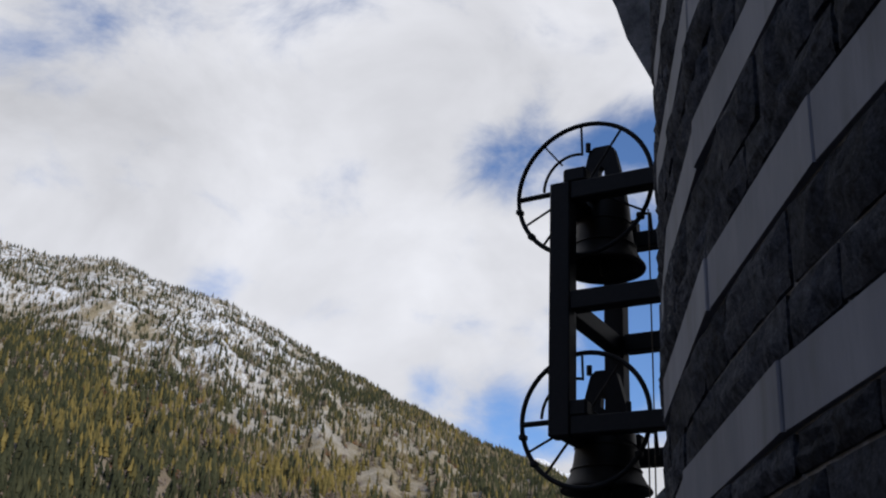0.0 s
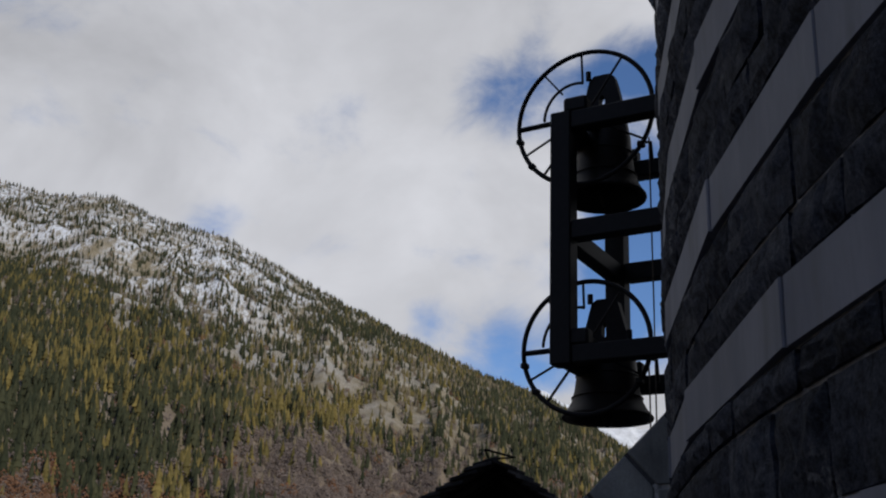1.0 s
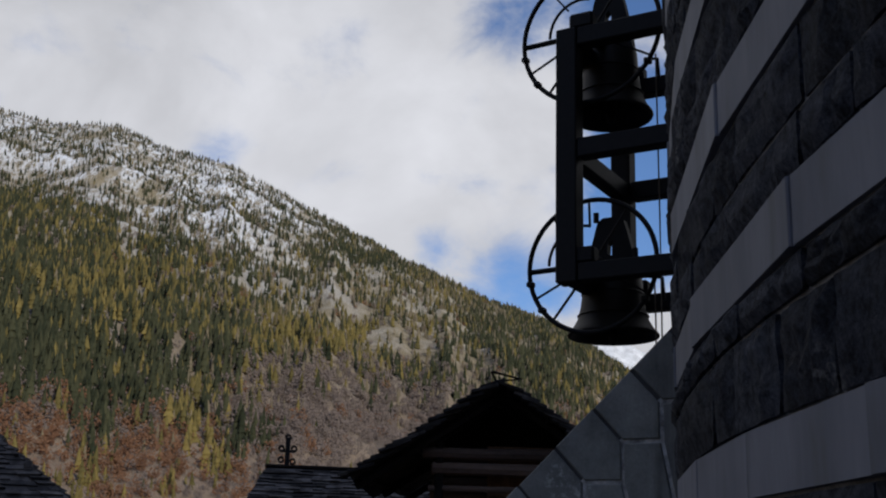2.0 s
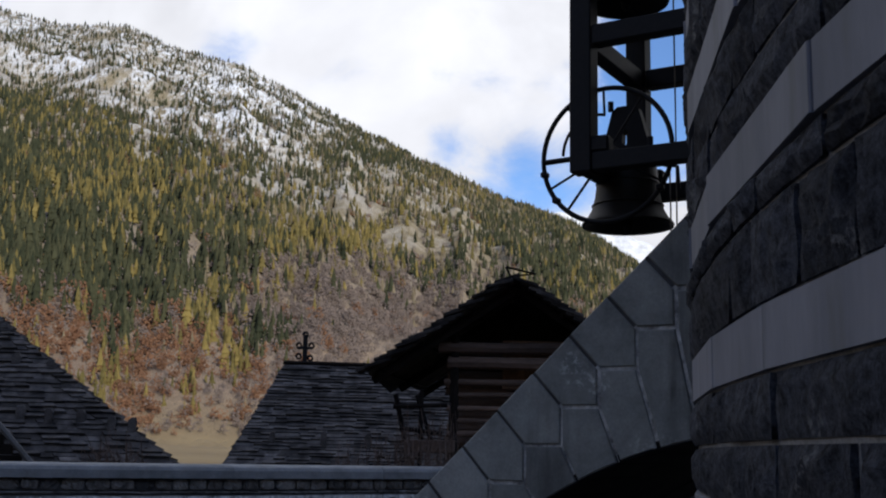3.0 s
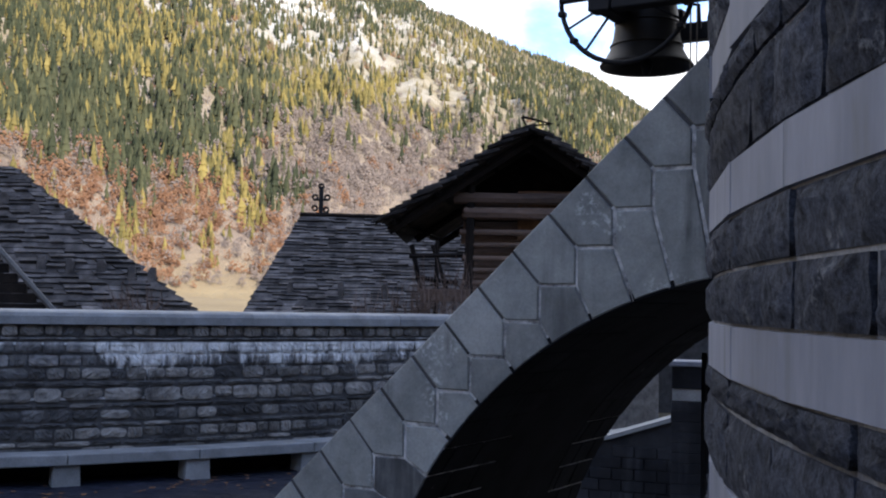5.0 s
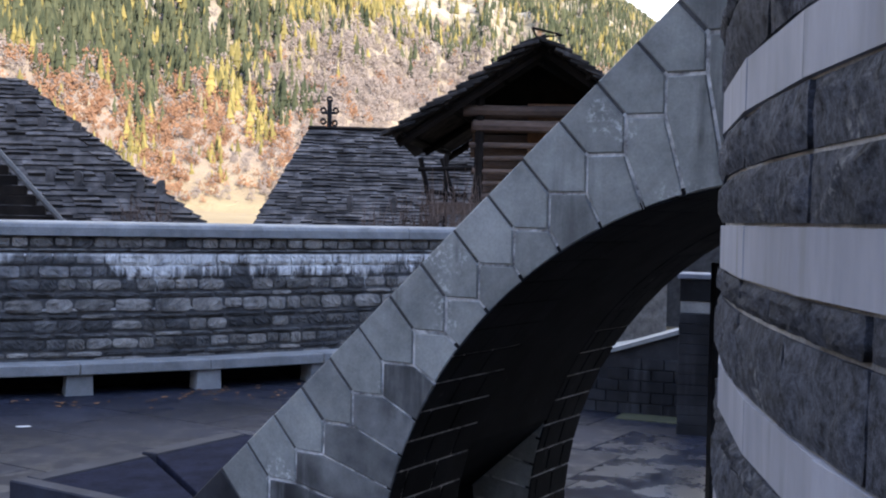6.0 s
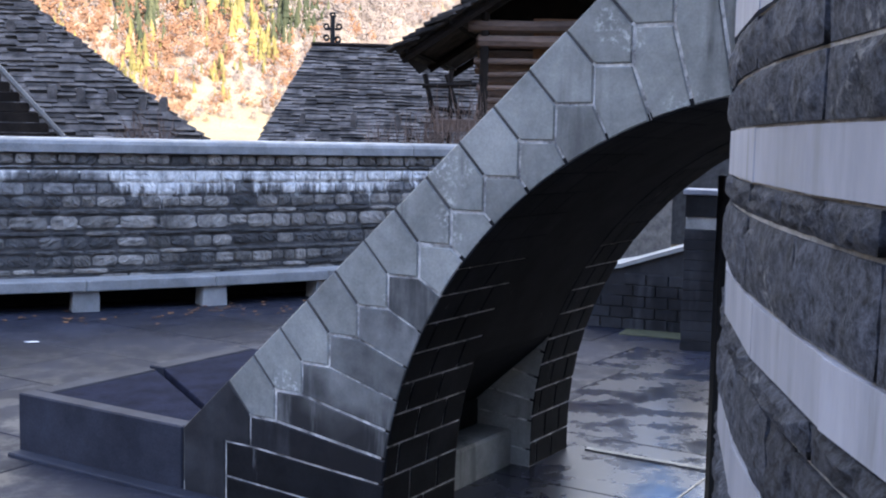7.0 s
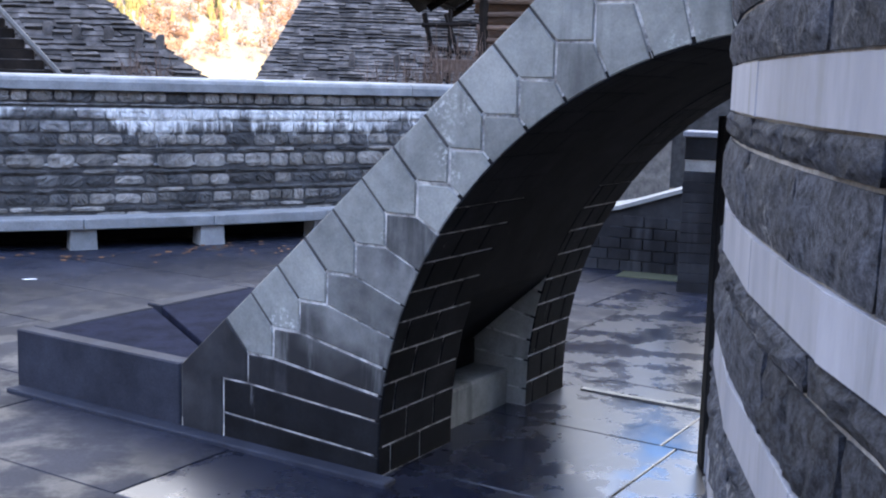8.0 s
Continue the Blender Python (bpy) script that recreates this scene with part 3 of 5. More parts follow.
for (nm, label, mat, (tv, tf), (h0, h1)), places in zip(kinds, spots):
    P = np.array(places)
    c = len(P)
    rise = np.degrees(np.arctan2(P[:, 2], np.hypot(P[:, 0], P[:, 1])))
    h = g.uniform(h0, h1, c) * g.uniform(0.75, 1.35, c) * (0.42 + 0.38 * np.clip((rise - 2.5) / 6, 0, 1) - 0.3 * np.clip((rise - 10) / 8, 0, 1))
    a = g.uniform(0, 6.28, c)
    V = np.repeat(tv[None], c, 0) * (1 + g.normal(0, 0.14, (c, len(tv), 1)) * np.array([1, 1, 0.12]))
    wide = g.uniform(0.85, 1.35, c)
    X = (V[..., 0] * np.cos(a)[:, None] - V[..., 1] * np.sin(a)[:, None]) * (h * wide)[:, None]
    Y = (V[..., 0] * np.sin(a)[:, None] + V[..., 1] * np.cos(a)[:, None]) * (h * wide)[:, None]
    Z = V[..., 2] * h[:, None]
    W = np.stack([X, Y, Z], -1) + P[:, None, :] - np.array([0, 0, 0.8])
    F = (tf[None] + (np.arange(c) * len(tv))[:, None, None]).reshape(-1, 3)
    me = bpy.data.meshes.new(nm)
    me.vertices.add(c * len(tv))
    me.vertices.foreach_set("co", W.reshape(-1))
    me.loops.add(F.size)
    me.loops.foreach_set("vertex_index", F.reshape(-1))
    me.polygons.add(len(F))
    me.polygons.foreach_set("loop_start", np.arange(len(F)) * 3)
    me.polygons.foreach_set("loop_total", np.full(len(F), 3))
    me.update(calc_edges=True)
    me.attributes.new("tone", "FLOAT", "POINT").data.foreach_set("value", np.repeat(g.random(c), len(tv)).astype(np.float32))
    me.materials.append(M[mat])
    tagged(new(nm, me), label, "wood", kind="stuff")


# ---------------------------------------------------------------- church tower wall
CX, CY, R_T = 9.99, 2.262, 9.325
BAND, WHITE, TOP_A = 0.4345, 0.141, 2.695
H_T = 12.0
bm = bmesh.new()
bmesh.ops.create_cone(bm, cap_ends=True, segments=256, radius1=R_T - 0.006, radius2=R_T - 0.006, depth=H_T + 0.4, matrix=Matrix.Translation((CX, CY, H_T / 2 - 0.2)))
tower = part("wall_church", bm, M["joint"])
tagged(tower, "round church wall of dark gneiss banded with white marble", "wall", kind="structure")


def rough_stone(seed, amp, worn=0.0):
    """A unit stone, x and z from -0.5 to 0.5, its hewn face at y = 0 and its back at 0.06."""
    r2 = random.Random(seed)
    bm = bmesh.new()
    nx, nz = 8, 4
    grid = []
    for j in range(nz + 1):
        row = []
        for i in range(nx + 1):
            edge = i in (0, nx) or j in (0, nz)
            y = 0.004 + r2.uniform(0, amp * 0.5) if edge else r2.uniform(-amp, amp * 0.5)
            px, pz = i / nx - 0.5, j / nz - 0.5
            if edge and worn:
                px, pz = px * (1 - worn * (2 * abs(pz)) ** 4) * (1 - r2.uniform(0, worn)), pz * (1 - worn * 1.6 * (2 * abs(px)) ** 6) * (1 - r2.uniform(0, worn))
            row.append(bm.verts.new((px + (0 if edge else r2.uniform(-0.04, 0.04)), y, pz + (0 if edge else r2.uniform(-0.05, 0.05)))))
        grid.append(row)
    for j in range(nz):
        for i in range(nx):
            bm.faces.new((grid[j][i], grid[j][i + 1], grid[j + 1][i + 1], grid[j + 1][i]))
    rim = grid[0] + [row[-1] for row in grid[1:]] + grid[-1][-2::-1] + [row[0] for row in grid[-2:0:-1]]
    rim = [bm.verts.new(v.co) for v in rim]
    back = [bm.verts.new((v.co.x, 0.06, v.co.z)) for v in rim]
    for i in range(len(rim)):
        bm.faces.new((rim[i], rim[i - 1], back[i - 1], back[i]))
    return bm


hewn = [mesh_of(rough_stone(i, 0.015), "stone", M["gneiss"], True) for i in range(10)]
dressed = []
for i in range(3):
    dressed.append(mesh_of(slab([(-0.5, -0.5), (0.5, -0.5), (0.5, 0.5), (-0.5, 0.5)], 0.0, 0.06, Matrix.Identity(4), 0.004), "marble_slab", M["marble"]))


def band_top(k):
    """The top of the k-th white band: high up the courses are a little thinner."""
    return TOP_A + BAND * k - 0.007 * max(k - 2, 0)


def courses():
    r2 = random.Random(5)
    for k in range(-8, 27):
        top = band_top(k)
        yield top - WHITE, top, "white"
        split = {-3: 0.7, -2: 0.7, -1: 0.7, 0: 0.5, 1: 0.7, 2: 0.42}.get(k, r2.uniform(0.38, 0.68))
        low, high = top, band_top(k + 1) - WHITE
        mid = low + (high - low) * split
        yield low, mid, "grey"
        yield mid, high, "grey"


def on_tower(theta, z, radius):
    return Matrix.Translation((CX + radius * math.cos(theta), CY + radius * math.sin(theta), z)) @ Matrix.Rotation(theta + math.pi / 2, 4, "Z")


rest_v, rest_f, rest_m = [], [], []
stones_todo = []
for z0, z1, colour in courses():
    if z1 > H_T or z0 < -0.3:
        continue
    theta = radians(60 + rng.uniform(0, 3))
    while theta < radians(60 + 357):
        length = rng.uniform(0.6, 1.1) if colour == "white" else rng.uniform(0.24, 0.62)
        step = length / R_T
        mid = theta + step / 2
        deg = math.degrees(mid) % 360
        near = 164 < deg < 187 and 0.4 < z0 < 6.2
        gap = 0.0012 if colour == "white" else 0.017
        if near:
            stones_todo.append((colour, mid, (z0 + z1) / 2, length - gap, z1 - z0 - (0.004 if colour == "white" else 0.012)))
        else:
            base = len(rest_v)
            for rr in (R_T + 0.006, R_T - 0.06):
                for a in (theta + 0.001, theta + step - 0.001):
                    for z in (z0 + 0.005, z1 - 0.005):
                        rest_v.append((CX + rr * math.cos(a), CY + rr * math.sin(a), z))
            rest_f += [tuple(base + i for i in q) for q in ((0, 1, 3, 2), (4, 6, 7, 5), (0, 4, 5, 1), (2, 3, 7, 6), (1, 5, 7, 3), (0, 2, 6, 4))]
            rest_m += [1 if colour == "white" else 0] * 6
        theta += step
me = mesh_from("courses", rest_v, rest_f, M["gneiss"])
me.materials.append(M["marble"])
me.polygons.foreach_set("material_index", rest_m)
ob = part("courses", me, None, tower)
tagged(ob, kind="stuff")


def build_tower_stones():
    for colour, theta, z, length, height in stones_todo:
        ring = R_T + (0.004 if colour == "white" else rng.uniform(0.004, 0.014))
        data = rng.choice(dressed if colour == "white" else hewn)
        ob = part("marble_slab" if colour == "white" else "stone", data, None, tower)
        ob.matrix_basis = on_tower(theta, z, ring) @ Matrix.Diagonal((length, 1, height, 1))


# ---------------------------------------------------------------- flying buttress with its twin arches
S0, S1 = -6.04, -0.9                    # foot and root along the buttress
ARC_S, ARC_Z, ARC_R = -1.5, 0.2, 2.75   # the arch's centre and radius
N0, N1, N2, N3 = 6.2, 7.13, 8.3, 9.0    # the faces of the two arches
RISE = 0.922


def outer(s):
    return 0.505 + RISE * (s - S0)


def arch(s):
    d = ARC_R ** 2 - (s - ARC_S) ** 2
    return ARC_Z + math.sqrt(max(d, 0)) if d > 0 else 0.0


buttress = thing("flying_buttress", "grey stone flying buttress with twin arches leaning on the round church", "buttress", at=B @ Vector((-5, 7.6, 0)))
line = [S0 + (S1 - S0) * i / 60 for i in range(61)]
foot = ARC_S - ARC_R
CORE_R = ARC_R + 0.008
ss = sorted(set([s for s in line if s < foot - 0.08 or s > foot + 0.1] + [ARC_S - CORE_R - 0.0005] + [ARC_S - CORE_R * math.cos(radians(a)) for a in range(0, 44, 4)]))


def low_line():
    out = []
    for s in ss:
        d = CORE_R ** 2 - (s - ARC_S) ** 2
        out.append((s, -0.05 if d < 0 else ARC_Z + math.sqrt(d)))
    return out


for a, b, nm in ((N0, N1, "near_arch"), (N2, N3, "far_arch")):
    up = [(s, outer(s) - 0.012) for s in ss]
    low = low_line()
    # the mortar between the inner stones is bleached with lime, that along the outer edge is dark
    mid_up = [(s, max(min(1.14 + 0.942 * (s + 4.927), z - 0.02), zl + 0.02)) for (s, z), (_, zl) in zip(up, low)]
    part("arch_wall", solid_strip(mid_up, low, a + 0.008, b - 0.02, B), M["lime"], buttress)
    part("outer_wall", solid_strip(up, [(s, z + 0.0005) for s, z in mid_up], a + 0.008, b - 0.02, B), M["joint_dark"], buttress)
# water channel between the arches: a sloping bed that the two carry
bed = [s for s in ss if s > -4.9]
# its near-black underside also stands for the shade between the arches
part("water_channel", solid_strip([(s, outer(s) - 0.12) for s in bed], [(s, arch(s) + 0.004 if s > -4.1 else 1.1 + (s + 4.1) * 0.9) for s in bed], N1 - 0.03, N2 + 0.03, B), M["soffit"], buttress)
part("channel_core", box(S0 + 0.2, -4.75, N1 - 0.03, N2 + 0.03, -0.05, 0.5, B), M["wet"], buttress)
part("basin_block", box(-4.75, -4.42, N1 - 0.02, N2 - 0.003, -0.05, 0.30, B, 0.02), M["buttress"], buttress, "pale block across the foot of the channel")
part("plinth", box(S0 - 1.83, -4.10, N0 - 0.14, N0 - 0.004, -0.05, 0.035, B, 0.01), M["rim"], buttress, "low grey stone ledge along the foot")

step_s, step_z = 0.232, 0.2185


def q_corner(i):
    return -4.927 + step_s * i, 1.112 + step_z * i


def p_corner(i):
    return -4.927 + step_s * i, 1.112 + step_z * (i - 1)


def e_corner(i):
    s, z = q_corner(i)
    k = (outer(s) - z) / (1 + RISE * RISE)
    return s - RISE * k, outer(s - RISE * k)


def a_corner(i):
    s, z = p_corner(i)
    d = Vector((s - ARC_S, z - ARC_Z))
    if i < -2:
        return foot, max(0.19 + (i + 3) * 0.2, 0.0)
    d = d.normalized() * ARC_R
    return ARC_S + d.x, ARC_Z + d.y


def arc_between(a, b):
    t0, t1 = math.atan2(a[1] - ARC_Z, ARC_S - a[0]), math.atan2(b[1] - ARC_Z, ARC_S - b[0])
    return [(ARC_S - ARC_R * math.cos(t0 + (t1 - t0) * k / 3), ARC_Z + ARC_R * math.sin(t0 + (t1 - t0) * k / 3)) for k in (1, 2)]


def build_buttress_stones():
    for face, back in ((N0, N0 + 0.05), (N2, N2 + 0.05)):
        for i in range(-2, 15):
            outer_poly = [e_corner(i), q_corner(i), p_corner(i + 1), q_corner(i + 1), e_corner(i + 1)]
            inner_poly = [p_corner(i), a_corner(i)] + (arc_between(a_corner(i), a_corner(i + 1)) if a_corner(i)[1] > ARC_Z else []) + [a_corner(i + 1), p_corner(i + 1), q_corner(i)]
            for poly in (outer_poly, inner_poly):
                if max(p[0] for p in poly) > -1.0:
                    continue
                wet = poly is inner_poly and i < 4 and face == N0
                lift = rng.uniform(0, 0.006)
                bm = slab([tuple(p) for p in shrink(poly if sum(poly[k - 1][0] * poly[k][1] - poly[k][0] * poly[k - 1][1] for k in range(len(poly))) > 0 else poly[::-1], rng.uniform(0.006, 0.013))], face - lift, back, B, 0.007)
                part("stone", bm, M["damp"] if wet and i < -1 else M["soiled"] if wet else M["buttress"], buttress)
        # stones of the foot
        e, q = e_corner(-2), q_corner(-2)
        p0, a0 = p_corner(-2), a_corner(-2)
        q3 = q_corner(-3)
        lower = [[(S0 + 0.004, 0.505), (S0 + 0.004, 0.0), (q3[0], 0.0), q3, p0, q, e],
                 [q3, (q3[0], 0.205), (foot, 0.143), a0, p0],
                 [(q3[0], 0.205), (q3[0], 0.0), (foot, 0.0), (foot, 0.143)]]
        for poly in lower:
            poly = poly if sum(poly[k - 1][0] * poly[k][1] - poly[k][0] * poly[k - 1][1] for k in range(len(poly))) > 0 else poly[::-1]
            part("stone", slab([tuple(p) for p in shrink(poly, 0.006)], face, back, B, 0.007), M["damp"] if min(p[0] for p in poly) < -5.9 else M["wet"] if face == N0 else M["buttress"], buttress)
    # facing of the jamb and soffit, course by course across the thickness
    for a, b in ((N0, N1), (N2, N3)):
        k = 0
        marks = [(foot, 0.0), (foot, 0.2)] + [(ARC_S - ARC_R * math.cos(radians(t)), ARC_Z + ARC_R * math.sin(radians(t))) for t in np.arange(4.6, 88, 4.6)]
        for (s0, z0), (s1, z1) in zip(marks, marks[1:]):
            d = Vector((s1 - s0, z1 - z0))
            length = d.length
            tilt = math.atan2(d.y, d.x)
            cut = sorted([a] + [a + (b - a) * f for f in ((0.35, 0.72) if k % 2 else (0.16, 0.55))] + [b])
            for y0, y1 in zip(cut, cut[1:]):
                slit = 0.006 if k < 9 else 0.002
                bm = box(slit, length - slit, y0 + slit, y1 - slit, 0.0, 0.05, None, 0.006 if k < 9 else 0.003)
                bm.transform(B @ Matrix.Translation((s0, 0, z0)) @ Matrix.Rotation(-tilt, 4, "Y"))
                # the dark colour carries the shade under the arch
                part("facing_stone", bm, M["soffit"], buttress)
            k += 1


# ---------------------------------------------------------------- raised bed at the foot of the buttress
bed_thing = thing("raised_basin", "low dark stone basin filled level, cut across by a drain slot", "planter", at=B @ Vector((-7, 7.6, 0)))
T = -7.9
SLOT_A, SLOT_B = (T + 0.2, 7.545), (S0 - 0.012, 6.53)      # the slot runs aslant from the notched end rim to the foot of the buttress


def plan_slab(poly, z0, z1):
    """A flat slab with the outline poly in plan, its arrises chamfered."""
    bm = slab(poly, -z1, -z0, Matrix.Rotation(radians(-90), 4, "X"), 0.006)
    bmesh.ops.recalc_face_normals(bm, faces=bm.faces)
    bm.transform(B)
    return bm


part("rim_near", box(T, S0 - 0.012, N0, N0 + 0.16, -0.05, 0.5, B, 0.012), M["rim"], bed_thing)
part("rim_far", box(T, S0 - 0.012, N3 - 0.16, N3, -0.05, 0.5, B, 0.012), M["rim"], bed_thing)
for a, b in ((N0 + 0.16, 7.545), (7.635, N3 - 0.16)):
    part("rim_end", box(T, T + 0.2, a + 0.002, b - 0.002, -0.05, 0.5, B, 0.012), M["rim"], bed_thing)
part("bed_fill", plan_slab([(T + 0.202, N0 + 0.162), (S0 - 0.012, N0 + 0.162), SLOT_B, SLOT_A], -0.05, 0.487), M["bed"], bed_thing)
part("bed_fill", plan_slab([(T + 0.202, SLOT_A[1] + 0.09), (S0 - 0.012, SLOT_B[1] + 0.07), (S0 - 0.012, N3 - 0.162), (T + 0.202, N3 - 0.162)], -0.05, 0.487), M["bed"], bed_thing)
part("drain_slot", box(T + 0.01, S0 - 0.02, N0 + 0.17, 8.0, -0.05, 0.36, B), M["joint_dark"], bed_thing)


# ---------------------------------------------------------------- forecourt paving
pavement = part("pavement", box(-22, 14, -9, 21, -0.3, -0.012), M["joint_dark"])
tagged(pavement, "damp grey stone paving of the forecourt", "paving", kind="structure")


def build_paving():
    r2 = random.Random(21)
    row = 2.0
    wide = 1.5
    j = 0
    while row < 20.5:
        s = -18.0 + (j % 2) * 1.1
        while s < 5:
            length = r2.uniform(2.0, 2.8)
            bm = box(s + 0.006, s + length - 0.006, row + 0.006, row + wide - 0.006, -0.1, r2.uniform(-0.003, 0.003), B, 0.006)
            part("paving_slab", bm, M["paving_wet" if s + length > -3.6 and row < 14 else "paving"], pavement)
            s += length
        row += wide
        j += 1


part("drain_cover", box(-4.1, 1.4, 9.03, 9.10, -0.05, 0.018, B, 0.004), M["coping"], pavement, "narrow light drain edge let into the paving")
# fallen leaves and a scrap along the bench
verts, faces = [], []
for _ in range(90):
    a = rng.random()
    x, y = -7.0 + 6.0 * a + rng.gauss(0, 0.3), 15.4 + 2.9 * a + rng.gauss(0, 0.35)
    t, sz = rng.uniform(0, 6.28), rng.uniform(0.02, 0.05)
    b0 = len(verts)
    for k in range(5):
        verts.append((x + sz * math.cos(t + k * 1.2566), y + sz * 0.7 * math.sin(t + k * 1.2566), 0.008 + 0.012 * (k % 2)))
    faces.append(tuple(range(b0, b0 + 5)))
tagged(new("fallen_leaves", mesh_from("fallen_leaves", verts, faces, M["leaf_litter"])), "scattered rust-brown fallen leaves along the bench foot", "leaves", kind="stuff")
tagged(part("paper_scrap", slab([(-0.09, -0.02), (0.07, -0.03), (0.1, 0.025), (-0.03, 0.04)], 0, 0.004, pose(-5.55, 14.1, 0.012, 90, 0, 20), 0.001), M["paper"]), "small crumpled white scrap lying on the paving", "litter")

# ---------------------------------------------------------------- curved forecourt wall with bench


def wall_point(d, back=0.0):
    """A point on the face of the wall d metres along it, back metres behind the face, with the direction of the wall there."""
    heading = radians(13 + 2.6 * (d + 4)) if d < 6 else radians(13 + 2.6 * 10)
    n_steps = 24
    x, y = -7.0, 15.95
    for i in range(n_steps):
        h = radians(13 + 2.6 * (min(d * (i + 0.5) / n_steps, 6) + 4))
        x += math.cos(h) * d / n_steps
        y += math.sin(h) * d / n_steps
    return Vector((x - math.sin(heading) * back, y + math.cos(heading) * back, 0)), heading


def wall_frame(d):
    p, h = wall_point(d)
    return Matrix.Translation(p) @ Matrix.Rotation(h, 4, "Z")


WALL_TOP = 2.55
wall = thing("wall_court", "curved forecourt wall of dark coursed stone with white lime stains", "wall", kind="structure", at=(-4, 17.2, 0))
bm = bmesh.new()
ds = [-4 + i * 0.5 for i in range(29)]
cols = []
for d in ds:
    col = []
    for back, z in ((0.53, 0.40), (0.53, WALL_TOP - 0.22), (1.05, WALL_TOP - 0.22), (1.05, 0.40)):
        p, h = wall_point(d, back)
        col.append(bm.verts.new((p.x, p.y, z)))
    cols.append(col)
for a, b in zip(cols, cols[1:]):
    for k in range(4):
        bm.faces.new((a[k - 1], a[k], b[k], b[k - 1]))
bm.faces.new(cols[0])
bm.faces.new(cols[-1][::-1])
bmesh.ops.recalc_face_normals(bm, faces=bm.faces)
part("wall_core", bm, M["wall_mortar"], wall)
# Back of the recess under the bench, near-black to stand for its deep shade
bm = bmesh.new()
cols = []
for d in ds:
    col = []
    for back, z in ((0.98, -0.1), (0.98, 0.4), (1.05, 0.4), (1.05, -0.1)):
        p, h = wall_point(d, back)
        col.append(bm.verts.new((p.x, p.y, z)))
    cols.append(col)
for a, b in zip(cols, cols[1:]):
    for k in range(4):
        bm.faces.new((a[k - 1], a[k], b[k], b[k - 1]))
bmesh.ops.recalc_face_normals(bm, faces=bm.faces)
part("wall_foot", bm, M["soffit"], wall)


def build_wall_stones():
    r2 = random.Random(3)
    blocks = [mesh_of(rough_stone(40 + i, 0.018, 0.1), "block", M["block"]) for i in range(8)]
    dark_blocks = [mesh_of(rough_stone(80 + i, 0.018, 0.1), "block", M["block_dark"]) for i in range(6)]
    limed = [mesh_of(rough_stone(60 + i, 0.014, 0.06), "block", M["stained"]) for i in range(6)]
    rest = bmesh.new()
    z = 0.42
    # height, shortest and longest stone, share of blackened stones, how uneven the stones' heights are
    rows = ((0.085, 0.3, 0.7, 0.8, 0.1), (0.09, 0.25, 0.6, 0.7, 0.15), (0.19, 0.2, 0.46, 0.35, 0.22), (0.075, 0.3, 0.75, 0.8, 0.1), (0.2, 0.2, 0.5, 0.45, 0.25), (0.075, 0.35, 0.8, 0.8, 0.1), (0.235, 0.24, 0.62, 0.12, 0.2),
            (0.09, 0.3, 0.8, 0.85, 0.1), (0.2, 0.22, 0.5, 0.25, 0.15), (0.19, 0.22, 0.5, 0.0, 0.12), (0.2, 0.22, 0.48, 0.0, 0.12), (0.05, 0.4, 0.9, 0.5, 0.0), (0.18, 0.24, 0.42, 0.1, 0.08))
    scale = (WALL_TOP - 0.22 - 0.42) / sum(row[0] for row in rows)
    for k, (hh, short, long, black, uneven) in enumerate(rows):
        hh *= scale
        d = -3.4 + r2.uniform(0, 0.3)
        while d < 9.6:
            length = r2.uniform(short, long)
            if not -0.2 < d < 8.4:
                add_box(rest, -length / 2 + 0.009, length / 2 - 0.009, 0.5, 0.54, z + 0.009, z + hh - 0.009, wall_frame(d + length / 2))
                d += length
                continue
            pick = limed if k in (9, 10, 11) else dark_blocks if r2.random() < black else blocks
            low = r2.uniform(0, uneven) * hh * r2.random()
            tall = hh - low - r2.uniform(0, uneven) * hh * r2.random() - r2.uniform(0.014, 0.026)
            ob = part("block", r2.choice(pick), None, wall)
            flip = -1 if r2.random() < 0.5 else 1
            ob.matrix_basis = wall_frame(d + length / 2) @ Matrix.Translation((0, 0.5 + r2.uniform(-0.014, 0.008) - (0.012 if k == 12 else 0), z + low + (hh - low) / 2)) @ Matrix.Rotation(r2.gauss(0, 0.012), 4, "Y") @ Matrix.Diagonal((flip * (length - r2.uniform(0.012, 0.03)), 1, tall, 1))
            d += length
        z += hh
    tagged(part("coursing", rest, M["block"], wall), kind="stuff")


def rounded_coping(length):
    prof = [(-0.08, 0.0), (-0.08, 0.12), (-0.055, 0.17), (-0.01, 0.195), (0.3, 0.22), (0.52, 0.18), (0.55, 0.0)]
    bm = bmesh.new()
    ends = [[bm.verts.new((x, y, z)) for y, z in prof] for x in (-length / 2, -length / 2 + 0.012, length / 2 - 0.012, length / 2)]
    for e in (ends[0], ends[-1]):
        for v in e:
            v.co.z -= 0.008 if v.co.z > 0.01 else 0
    for a, b in zip(ends, ends[1:]):
        for k in range(len(prof)):
            bm.faces.new((a[k - 1], a[k], b[k], b[k - 1]))
    bm.faces.new(ends[0])
    bm.faces.new(ends[-1][::-1])
    bmesh.ops.recalc_face_normals(bm, faces=bm.faces)
    return bm


coping = mesh_of(rounded_coping(1.44), "coping_stone", M["coping"])
for i in range(10):
    d = -3.6 + i * 1.45
    ob = part("coping_stone", coping, None, wall)
    ob.matrix_basis = wall_frame(d) @ Matrix.Translation((0, 0.5, WALL_TOP - 0.215))

